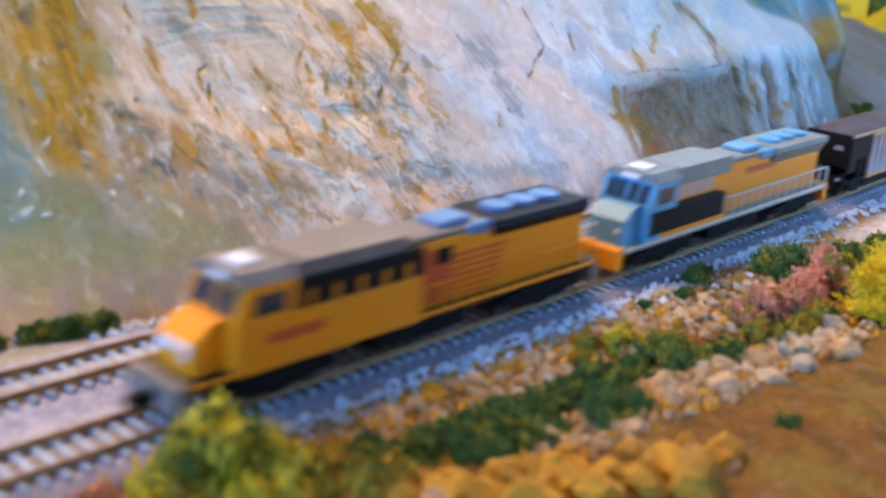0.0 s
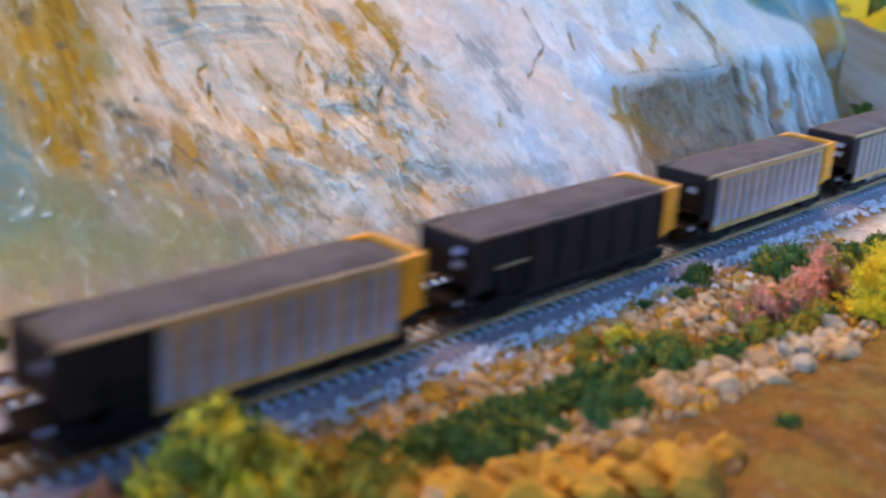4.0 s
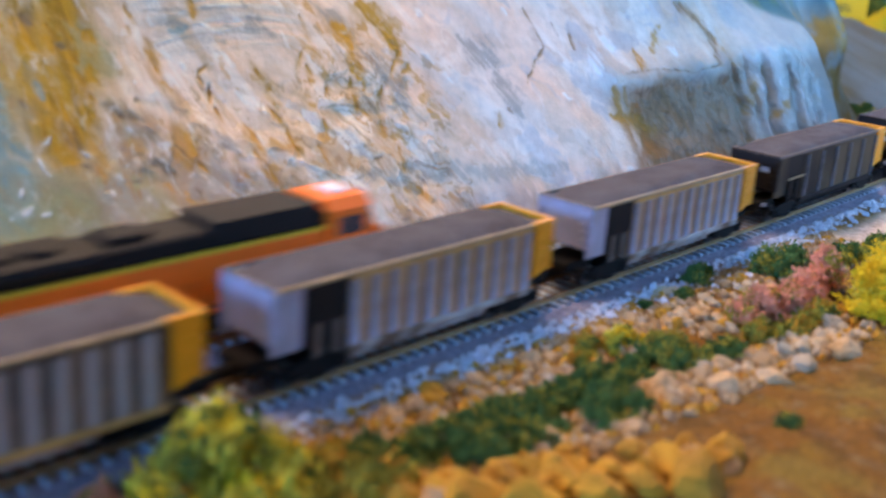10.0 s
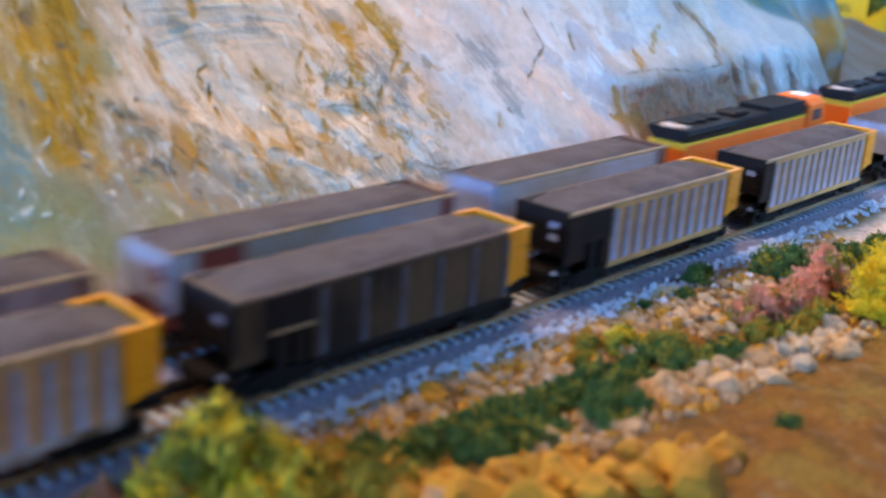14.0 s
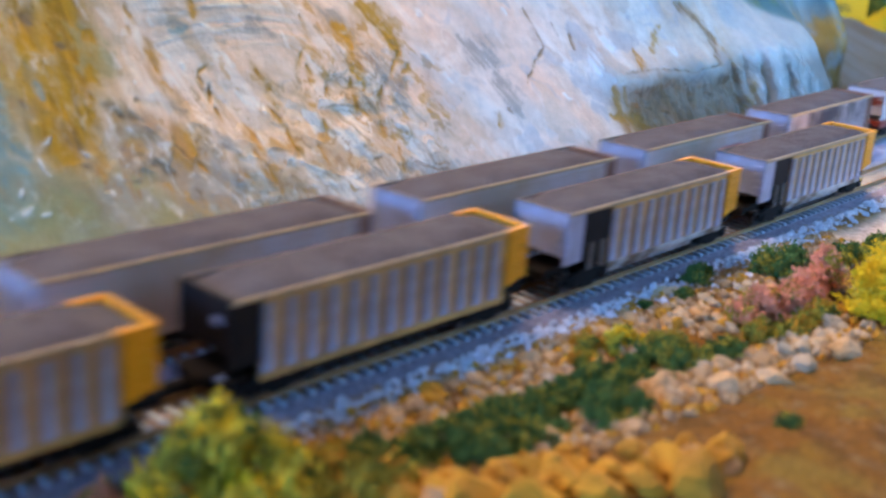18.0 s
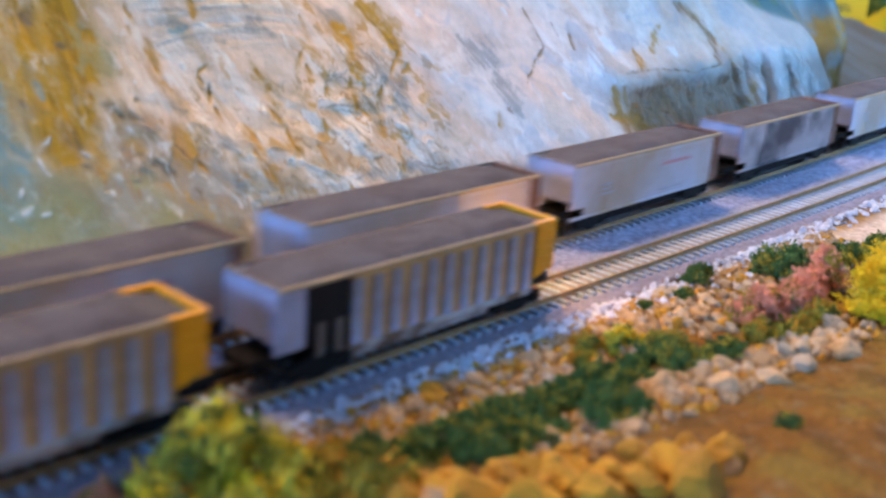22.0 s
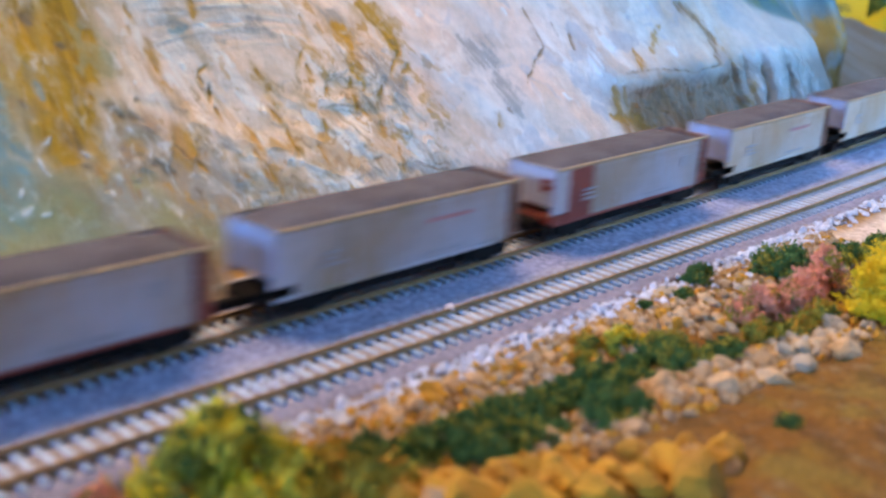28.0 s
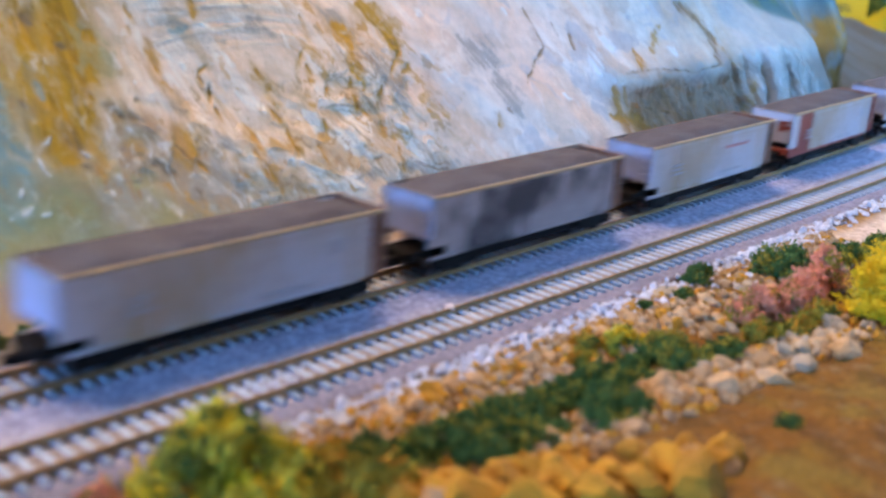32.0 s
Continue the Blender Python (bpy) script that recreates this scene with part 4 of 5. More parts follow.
    prism(bm, [(-HALF + 1, 12.5), (-HALF + 20, 6.4), (HALF - 16, 6.4), (HALF - 1, 11.0), (HALF - 1, 13.5), (-HALF + 1, 15.5)], -WIDE + 1.4, WIDE - 1.4)
    part("slope_sheet", bm, UNDER if front else SILVER_DIRTY, car)
    bm = bmesh.new()
    section(bm, [(-8.6, 6.6), (-7.2, 2.6), (7.2, 2.6), (8.6, 6.6)], -24, 24)
    part("belly_tub", bm, (SILVER_DIRTY if style in ("ribbed", "brown") else UNDER), car)
    boxed("centre_sill", UNDER, car, -HALF - 1, HALF + 1, -2.2, 2.2, 4.0, 7.0, bev=0)
    for s in (-1, 1):
        # dark box: draft gear, widened to stand in for shadow between the cars
        boxed("draft_gear", UNDER, car, *sorted((s * (HALF - 8), s * (HALF + 4.0))), -5.5, 5.5, 5.0, 8.2, bev=0.4)
        boxed("coupler", UNDER, car, *sorted((s * (HALF + 0.5), s * (HALF + 9.0))), -1.3, 1.3, 3.8, 6.4, bev=0.2)
    # corner step, ladder and white markings on the plain end
    for y in (-5.0, 5.0):
        boxed("end_step", UNDER, car, -HALF - 0.6, -HALF + 3, y - 3.4, y + 3.4, 5.0, 6.6, bev=0.2)
    for z in (12.5, 15.0, 17.5, 20.0, 22.5):
        boxed("rung", (end_mat if style != "blackend" else UNDER), car, -HALF - 0.55, -HALF - 0.1, -WIDE + 0.6, -WIDE + 3.6, z, z + 0.5, bev=0)
        boxed("rung", (CAR_YELLOW if front else RUST), car, HALF - 5.4, HALF - 1.4, -WIDE - 0.4, -WIDE - 0.02, z, z + 0.5, bev=0)
    if style in ("blackend", "brown", "black"):
        for z in (21.0, 17.5) if number % 2 else (20.0,):
            boxed("marking", MARK_BLUE, car, -HALF - 0.12, -HALF - 0.02, -WIDE + 3.5, -WIDE + 7.0, z - 1.2, z + 0.6, bev=0, label="pale blue stencil bars")
        boxed("brake_valve", MARK_BLUE, car, -HALF - 1.2, -HALF - 0.3, -WIDE + 2.5, -WIDE + 5.5, 6.6, 7.8, bev=0.2, label="pale brake fitting")
    if style == "black":
        for k in range(4):
            boxed("marking", RIM_TAN, car, post0 + 2 + 3.2 * k, post0 + 4.6 + 3.2 * k, -WIDE - 0.02, -WIDE + 0.5, 15.3, 15.9, bev=0, label="tan lettering bar")
    if style == "red":
        boxed("marking", RED_PAINT, car, -HALF - 0.12, -HALF - 0.02, -WIDE + 1.0, -WIDE + 6.0, 17.0, 21.5, bev=0, label="red end marking")
        boxed("end_step", RED_PAINT, car, -HALF - 0.4, -HALF + 6, -WIDE, WIDE, 7.0, 9.6, bev=0.2, label="red end sill")
    if style in ("white", "tan"):
        if number % 2:
            for k, (a, b) in enumerate(((8, 12.4), (13.2, 17.2), (18, 21.5), (22.3, 26))):
                boxed("lettering", RED_BAR, car, a, b, -WIDE + 0.2, -WIDE + 0.52, 17.9, 19.0, bev=0, label="faded red lettering bar")
        else:
            boxed("emblem", GREY_BAR, car, HALF - 19, HALF - 14, -WIDE + 0.2, -WIDE + 0.52, 15.5, 19.5, bev=0, label="grey square emblem")
    if style in ("white", "tan", "red"):
        for z, a, b in ((15.8, -31, -24), (14.2, -31, -25.5), (12.6, -31, -23), (8.6, 6, 14), (8.6, 17, 22)):
            boxed("lettering", GREY_BAR, car, a, b, -WIDE + 0.2, -WIDE + 0.52, z, z + 0.7, bev=0, label="small grey lettering bar")
    if style == "red":
        boxed("emblem", GREY_BAR, car, HALF - 17, HALF - 13, -WIDE + 0.2, -WIDE + 0.52, 15.5, 19.5, bev=0, label="grey square emblem")
    share("coal_load", HEAPS[number % 4], car)["label"] = "heaped dark brown coal load"
    add_truck(car, -HALF + 13)
    add_truck(car, HALF - 13)
    return car


# ---- locomotives (cab end towards -x) ----
def loco(kind, label, group):
    lo = thing("locomotive", label, "locomotive", group)
    H = 71.0
    up = 3.2     # roof line over a low hood
    grey, bright = (LOCO_TEAL, LOCO_BLUE_LIT) if kind == "grey_nose" else (LOCO_ROOF, LOCO_BLUE_SHEEN)
    W = 9.3
    body = {"flag": LOCO_YELLOW, "grey_nose": LOCO_YELLOW, "orange": LOCO_ORANGE}[kind]
    roof = LOCO_BLACK if kind == "orange" else grey
    boxed("underframe", (grey if kind == "grey_nose" else LOCO_BLACK), lo, -H + 3, H - 2, -W, W, 7.2, 9.2, bev=0.3)
    boxed("fuel_tank", UNDER, lo, -17, 17, -8.2, 8.2, 2.2, 7.3, bev=1.2)
    for x in (-46, 46):
        add_truck(lo, x, (-13, 0, 13))
        bm = bmesh.new()
        for s in (-1, 1):
            prism(bm, [(x - 17, 3.2), (x + 17, 3.2), (x + 18, 5.4), (x + 6, 6.8), (x - 6, 6.8), (x - 18, 5.4)], s * 7.4, s * 8.8)
        part("side_frame", bm, UNDER, lo)
    # anticlimber and pilot
    for s in (-1, 1):
        bm = bmesh.new()
        prism(bm, [(s * (H - 3), 9.2), (s * H, 9.0), (s * (H + 0.5), 3.0), (s * (H - 3), 2.0)], -W + 0.5, W - 0.5)
        part("pilot", bm, (LOCO_YELLOW if kind == "grey_nose" else (grey if kind == "flag" else LOCO_BLACK)), lo)
        boxed("coupler", UNDER, lo, *sorted((s * (H + 0.2), s * (H + 6.0))), -1.3, 1.3, 3.8, 6.4, bev=0.2)
    # nose
    bm = bmesh.new()
    prism(bm, [(-H + 5, 9.2), (-H + 16, 9.2), (-H + 16, 20.5), (-H + 10, 19.9), (-H + 5.5, 16.5)], -6.2, 6.2)
    part("nose", bm, {"flag": LOCO_YELLOW, "grey_nose": bright, "orange": LOCO_ORANGE}[kind], lo)
    # cab
    cab_mat = {"flag": LOCO_YELLOW, "grey_nose": bright, "orange": LOCO_ORANGE}[kind]
    bm = bmesh.new()
    prism(bm, [(-H + 14, 9.2), (-H + 30, 9.2), (-H + 30, 24.0 + up), (-H + 17, 24.0 + up), (-H + 14, 20.0)], -W, W)
    cab = part("cab", bm, cab_mat, lo)
    bm = bmesh.new()
    section(bm, [(-W - 0.1, 24.0 + up), (W + 0.1, 24.0 + up), (W - 2.4, 26.6 + up), (-W + 2.4, 26.6 + up)], -H + 16, -H + 31)
    part("cab_roof", bm, LOCO_ORANGE if kind == "orange" else grey, lo)
    boxed("roof_unit", LAMP_WHITE, lo, -H + 19, -H + 25, -3.5, 3.5, 26.5 + up, 27.6 + up, bev=0.4, label="white rooftop unit")
    bm = bmesh.new()
    for y in (-7.6, -3.6, 0.8, 4.4):
        prism(bm, [(-H + 14.15, 20.7), (-H + 16.55, 26.2), (-H + 16.3, 26.3), (-H + 13.9, 20.8)], y, y + 3.2)
    part("windscreen", bm, GLASS_DARK, cab, "dark blue windscreen panes")
    for s in (-1, 1):
        boxed("side_window", GLASS_DARK, cab, -H + 18.5, -H + 27.5, *sorted((s * (W - 0.3), s * (W + 0.15))), 20.4, 25.2, bev=0)
    # hood behind the cab
    hood0, hood1 = -H + 30, H - 7
    hw = 6.2
    if kind == "flag":
        # full-width clean side of the front half with a dark strip under the roof
        boxed("side_wall", LOCO_YELLOW, lo, -H + 16, -2, -W - 0.1, W + 0.1, 7.4, 19.2, bev=0.2)
        boxed("vent_strip", LOCO_BLACK, lo, hood0, -1, -W + 0.6, W - 0.6, 19.2, 23.0 + up, bev=0.2)
        for k in range(5):
            boxed("vent_post", LOCO_YELLOW, lo, hood0 + 4 + 7.5 * k, hood0 + 5.2 + 7.5 * k, -W + 0.45, W - 0.45, 19.3, 23.2, bev=0)
        boxed("hood", LOCO_YELLOW, lo, -2, hood1, -7.2, 7.2, 9.2, 23.0 + up, bev=0.3)
        for k in range(7):
            boxed("flag_stripe", LOCO_RED, lo, 2 + k * 1.2, 27 + k * 0.6, -7.34, -7.15, 10.0 + k * 1.8, 10.9 + k * 1.8, bev=0, label="red graphic stripe")
        boxed("emblem", LOCO_BLACK, lo, 4, 10, -7.4, -7.2, 20.0, 24.2, bev=0.0)
        boxed("cab_band", LOCO_RED, lo, -H + 22, -H + 38, -W - 0.22, -W + 0.15, 13.4, 16.0, bev=0, label="dull red name band")
        boxed("graphic_field", LOCO_RED, lo, -1.5, 10, -7.3, -7.0, 10.0, 24.0, bev=0, label="red graphic field")
    elif kind == "grey_nose":
        boxed("hood", LOCO_YELLOW, lo, hood0, hood1, -hw, hw, 9.2, 23.0 + up, bev=0.3)
        for s in (-1, 1):
            boxed("dark_cabinet", LOCO_BLACK, lo, -H + 15, -H + 60, *sorted((s * (W + 0.15), s * (hw - 0.2))), 10.6, 18.4, bev=0.3, label="black equipment cabinet")
            boxed("side_stripe", LOCO_YELLOW, lo, -H + 22, -H + 62, *sorted((s * (W + 0.22), s * (W - 0.5))), 9.3, 10.9, bev=0.1, label="amber side stripe")
        for k in range(5):
            boxed("hood_door", LOCO_WHITE, lo, hood0 + 3 + k * 5, hood0 + 5.6 + k * 5, -hw - 0.45, -hw + 0.1, 19.4, 25.2, bev=0)
        for k, (a, b) in enumerate(((8, 14), (15, 22), (23, 29))):
            boxed("lettering", LOCO_RED, lo, a, b, -hw - 0.2, -hw + 0.1, 21.0, 23.2, bev=0, label="dark red lettering bar")
    else:
        boxed("hood_lower", LOCO_ORANGE, lo, hood0, hood1, -hw - 1.6, hw + 1.6, 9.2, 22.2, bev=0.3)
        boxed("stripe", STRIPE_YELLOW, lo, hood0, hood1, -hw - 1.7, hw + 1.7, 22.2, 23.2, bev=0.1, label="yellow stripe")
        boxed("hood", LOCO_BLACK, lo, hood0, hood1, -hw - 1.2, hw + 1.2, 23.2, 24.4 + up, bev=0.6)
        boxed("rear_stripe", STRIPE_YELLOW, lo, hood1 - 0.2, hood1 + 0.2, -hw - 1.7, hw + 1.7, 20.6, 23.3, bev=0)
        boxed("rear_wall", LOCO_ORANGE, lo, hood1 - 0.3, hood1 + 0.15, -hw - 1.6, hw + 1.6, 9.2, 20.6, bev=0)
    # flared radiator top, brake grid and fans
    bm = bmesh.new()
    low = 22.0 if kind != "orange" else 23.3
    section(bm, [(-hw, low), (hw, low), (W - 0.4, 23.2 + up), (W - 0.8, 25.0 + up), (-W + 0.8, 25.0 + up), (-W + 0.4, 23.2 + up)], 25, hood1 + 0.5)
    part("radiator", bm, roof if kind != "flag" else LOCO_BLACK, lo, "flared radiator housing")
    boxed("roof_deck", roof, lo, hood0, hood1, -hw - 0.3, hw + 0.3, 23.0 + up, 24.6 + up, bev=0.5)
    bm = bmesh.new()
    section(bm, [(-hw - 1.6, 21.0 + up), (hw + 1.6, 21.0 + up), (hw + 1.2, 26.4 + up), (-hw - 1.2, 26.4 + up)], -38, -6)
    part("brake_housing", bm, roof, lo)
    for x in (34, 44, 54):
        bm = bmesh.new()
        disc(bm, x, 0, 25.6 + up, 4.3, 1.4, "Z", 16)
        part("roof_fan", bm, bright if kind != "orange" else LOCO_BLACK, lo)
    boxed("exhaust", bright if kind != "orange" else LOCO_BLACK, lo, 8, 20, -4.5, 4.5, 24.4 + up, 26.4 + up, bev=0.6)
    if kind != "orange":
        for s in (-1, 1):
            boxed("intake", bright, lo, 16, 24, *sorted((s * (hw - 1), s * (hw + 1.4))), 22.0 + up, 25.2 + up, bev=0.5)
    if kind == "orange":
        boxed("rear_light", SILVER_DIRTY, lo, hood1 - 7, hood1 - 0.5, -hw + 0.5, hw - 0.5, 24.5 + up, 25.5 + up, bev=0.4, label="pale rear roof hatch")
    # handrails
    rail_mat = {"flag": LOCO_YELLOW, "grey_nose": LOCO_WHITE, "orange": LOCO_ORANGE}[kind]
    for s in (-1, 1):
        a0 = {"flag": 0, "grey_nose": -10, "orange": hood0 + 1}[kind]
        boxed("handrail", rail_mat, lo, a0, hood1 + 4, *sorted((s * (W - 0.45), s * (W - 0.05))), 15.6, 16.2, bev=0)
        n = 13
        for k in range(n):
            x = a0 + (hood1 + 4 - a0) * k / (n - 1)
            boxed("stanchion", rail_mat, lo, x - 0.45, x + 0.45, *sorted((s * (W - 0.45), s * (W - 0.05))), 9.1, 15.8, bev=0)
        boxed("walkway_edge", {"flag": LOCO_YELLOW, "grey_nose": LOCO_WHITE, "orange": LOCO_ORANGE}[kind], lo, -H + 3, H - 3, *sorted((s * (W - 0.1), s * (W + 0.2))), 8.2, 9.25, bev=0)
    for y in (-4.5, 4.5):
        boxed("headlight", LAMP_WHITE, lo, -H + 4.6, -H + 5.5, y - 0.8, y + 0.8, 12.5, 14.0, bev=0.2)
    # white strip stands for a bright reflection on the nose
    if kind == "flag":
        boxed("nose_glint", LAMP_WHITE, lo, -H + 4.7, -H + 5.6, -5.4, 5.4, 14.2, 15.8, bev=0.2, label="white strip painted for the glint across the nose")
    boxed("number_board", LAMP_WHITE, lo, -H + 15.6, -H + 16.3, -3.0, 3.0, 24.2 + up, 25.6 + up, bev=0.2)
    return lo


PITCH_F, PITCH_R = 112.3, 113.0
FRONT = [("blackend", "grey ribbed coal hopper with black end and yellow far end"), ("black", "black coal hopper with few ribs and yellow end"),
         ("blackend", "grey and brown striped coal hopper with black end"), ("brown", "heavily weathered brown ribbed coal hopper with black end"),
         ("ribbed", "silver ribbed coal hopper with yellow end"), ("ribbed", "silver ribbed coal hopper with yellow end"),
         ("black", "dirty black coal hopper with few ribs and yellow ladder end"), ("blackend", "silver ribbed coal hopper with black end"),
         ("blackend", "brown-grey ribbed coal hopper with black end"), ("ribbed", "silver ribbed coal hopper with yellow end"),
         ("ribbed", "last silver ribbed coal hopper of the train")]
REAR = ["white", "red", "dark", "white", "white", "white", "dark", "white", "white", "white", "tan", "tan", "red", "white", "red", "white", "dark", "white"]
TEXT_R = [0, 0, 0, 1, 0, 1, 0, 1, 0, 1, 0, 1, 0, 1, 0, 1, 0, 0]
WORDS = {"white": "off-white coal hopper with grey lettering bars", "red": "pale coal hopper with red panels and sill", "dark": "soot-stained dark grey coal hopper", "tan": "pale coal hopper tinted by golden light, with lettering bars"}

front_train, rear_train = [], []
for i, (style, label) in enumerate(FRONT):
    front_train.append((hopper(style, label, "coal hoppers of the front train", i), (i - 8) * PITCH_F - HALF, 0))
for i, style in enumerate(REAR):
    rear_train.append((hopper(style, WORDS[style], "coal hoppers of the rear train", 2 * i + TEXT_R[i]), (5 - i) * PITCH_R - HALF, 0))
# unseen glowing disc added on the far end of the last car
bm = bmesh.new()
disc(bm, HALF + 0.9, 0, 15.5, 2.6, 1.2, "X", 16)
part("glow_disc", bm, GLOW_DISC, front_train[-1][0], "unseen amber disc added for the golden glow on the track")
FRONT_LOCO_2, FRONT_LOCO_1 = -8 * PITCH_F - HALF - 135.0, -8 * PITCH_F - HALF - 287.0
front_train.append((loco("grey_nose", "amber locomotive with grey cab and black cabinet", "front train locomotives"), FRONT_LOCO_2, 0))
front_train.append((loco("flag", "amber locomotive with red striped graphic and grey roof", "front train locomotives"), FRONT_LOCO_1, 0))
REAR_LOCO_B, REAR_LOCO_A = 5 * PITCH_R + 80.0, 5 * PITCH_R + 236.0
rear_train.append((loco("orange", "orange and black locomotive with yellow stripe", "rear train locomotives"), REAR_LOCO_B, 180))
rear_train.append((loco("orange", "leading orange and black locomotive with yellow stripe", "rear train locomotives"), REAR_LOCO_A, 180))


# ---- loose scenery ----
def rock_mesh(seed, mat, flat=0.7, fine=3):
    bm = bmesh.new()
    bmesh.ops.create_icosphere(bm, subdivisions=fine, radius=1.0)
    rnd = random.Random(seed)
    off = Vector((rnd.uniform(0, 50), rnd.uniform(0, 50), rnd.uniform(0, 50)))
    sx, sy = rnd.uniform(0.8, 1.25), rnd.uniform(0.7, 1.1)
    # flat broken faces
    cuts = [(Vector((rnd.uniform(-1, 1), rnd.uniform(-1, 1), rnd.uniform(-0.2, 1))).normalized(), rnd.uniform(0.55, 0.85)) for _ in range(14)]
    for v in bm.verts:
        k = 1 + 0.5 * noise.noise(v.co * 1.3 + off) + 0.3 * noise.noise(v.co * 2.9 + off)
        grit = 0.16 * noise.noise(v.co * 6.0 + off) + 0.08 * noise.noise(v.co * 12.0 + off)
        c = v.co * k
        for n, lim in cuts:
            over = c.dot(n) - lim
            if over > 0:
                c = c - n * over
        c = c * (1 + grit)
        v.co = Vector((c.x * sx, c.y * sy, max(c.z * flat, -0.35))) * MM
    return finish(bm, "rock", mat)


ROCKS = {m: [rock_mesh(10 * j + s, mat) for s in range(4)] for j, (m, mat) in enumerate((("tan", ROCK_TAN), ("orange", ROCK_ORANGE), ("grey", ROCK_GREY)))}
PEBBLES = {m: [rock_mesh(10 * j + s + 40, mat, 0.75, 2) for s in range(4)] for j, (m, mat) in enumerate((("tan", ROCK_TAN), ("orange", ROCK_ORANGE), ("grey", ROCK_GREY)))}
STONES = [rock_mesh(100 + s, STONE_WHITE, 0.9, 2) for s in range(6)]
ROCK_WORDS = {"tan": "tan weathered rock lying on ochre soil", "orange": "orange-brown rock lying on ochre soil", "grey": "pale grey rock lying on ochre soil"}


def ground_z(x, y):
    return float(ground_height(np.array([float(x)]), np.array([float(y)]))[0])


def rock(kind, x, y, r):
    ob = new("rock", ROCKS[kind][random.randrange(4)])
    ob.location = (x * MM, y * MM, (ground_z(x, y) + 0.22 * r) * MM)
    ob.rotation_euler = (random.uniform(-0.2, 0.2), random.uniform(-0.2, 0.2), random.uniform(0, 6.28))
    ob.scale = (r, r, r)
    tagged(ob, ROCK_WORDS[kind], "rock", "rocks beside the track")


def rocks():
    for k, x, y, r in (("orange", 23, -25, 3.6), ("tan", 11, -27, 2.2), ("tan", 3, -26, 2.4), ("tan", 35, -27, 2.6), ("tan", 46, -26, 2.4), ("tan", 72, -56, 5.0), ("tan", 66, -63, 4.2), ("tan", 84, -67, 5.2),
                       ("grey", 114, -66, 4.4), ("grey", 108, -75, 4.6), ("grey", 145, -66, 5.2), ("tan", 96, -73, 4.4), ("tan", 45, -63, 3.6), ("orange", 17, -66, 5.4), ("orange", 26, -63, 4.6)):
        rock(k, x, y, r)
    for k, x, y, r in (("orange", 36, -80, 6.2), ("orange", 5, -60, 4.6), ("orange", -6, -56, 4.8), ("orange", 20, -77, 5.4), ("tan", 70, -38, 3.0), ("tan", 132, -19, 3.6), ("tan", 138, -28, 3.2), ("tan", 126, -77, 5.0),
                       ("tan", -8, -23, 2.0), ("orange", 27, -22, 2.0), ("tan", 57, -23, 2.2), ("tan", 64, -27, 2.6), ("tan", 83, -24, 2.2), ("tan", 100, -25, 2.4), ("orange", 118, -27, 2.6), ("grey", 158, -31, 3.2)):
        rock(k, x, y, r)
    for x, y, r in ((-14, -53, 6.0), (-5, -52, 5.0), (-5, -63, 7.5), (7, -62, 5.5), (18, -62, 4.6), (13, -73, 7.5), (14, -80, 7.0), (22, -83, 7.0), (33, -83, 6.5), (30, -92, 8.0), (35, -73, 5.5), (2, -72, 7.0), (-12, -33, 3.0), (-20, -46, 4.0), (-9, -40, 3.4), (-16, -50, 4.4), (-2, -48, 4.0), (-6, -35, 2.6)):
        rock("orange", x, y, r)
    for k, x, y, r in (("orange", 26, -22.5, 4.3), ("tan", 19, -25, 3.0), ("tan", 34, -22, 3.0), ("tan", 40, -25, 3.6), ("orange", 47, -24, 3.0), ("tan", 53, -23, 3.2), ("tan", 60, -25, 3.4), ("grey", 67, -24, 2.8), ("tan", 73, -26, 3.0),
                       ("tan", 10, -25, 3.6), ("orange", 4, -27, 2.8), ("tan", 90, -25, 3.0), ("tan", 105, -24, 3.4), ("grey", 129, -19, 4.2), ("tan", 120, -31, 3.6), ("orange", 35, -86, 6.5), ("tan", 29, -56, 4.6), ("tan", 47, -66, 3.4)):
        rock(k, x, y, r)
    rnd = random.Random(7)
    for _ in range(60):
        x = rnd.uniform(-14, 215)
        y = bow(x, 4.98) - rnd.uniform(18, 36)
        rock(rnd.choice(("tan", "tan", "orange", "grey")), x, y, rnd.uniform(1.5, 2.4))
    for name, mat in (("tan", ROCK_TAN), ("orange", ROCK_ORANGE), ("grey", ROCK_GREY)):
        verts, faces = [], []
        for i in range(1100 if name == "tan" else 560):
            x = rnd.uniform(-16, 235)
            y = float(bow(x, 4.98)) - 18 - abs(rnd.gauss(0, 11))
            if i % 3 == 0:
                t = rnd.uniform(0, 1)
                x, y = 5 + 150 * t + rnd.uniform(-6, 6), -55 - 14 * t + rnd.uniform(-10, 10)
            r = rnd.uniform(0.7, 2.3)
            pick, b, ca, sa, z = PEBBLES[name][rnd.randrange(4)], len(verts), math.cos(i), math.sin(i), ground_z(x, y) + 0.25 * r
            for v in pick.vertices:
                p, q, d = v.co * r
                verts.append((p * ca - q * sa + x * MM, p * sa + q * ca + y * MM, d + z * MM))
            faces += [tuple(b + k for k in f.vertices) for f in pick.polygons]
        me = bpy.data.meshes.new("rubble")
        me.from_pydata(verts, [], faces)
        me.materials.append(mat)
        tagged(new("rubble", me), "small broken " + name + " stones strewn on the soil", "rubble", kind="stuff")
    for _ in range(60):
        t = rnd.uniform(-0.3, 1.1)
        rock(rnd.choice(("orange", "orange", "orange", "orange", "tan")), 44 * t - 2 + rnd.uniform(-4, 4), -57 - 27 * t + rnd.uniform(-7, 5), rnd.uniform(2.4, 5.2))
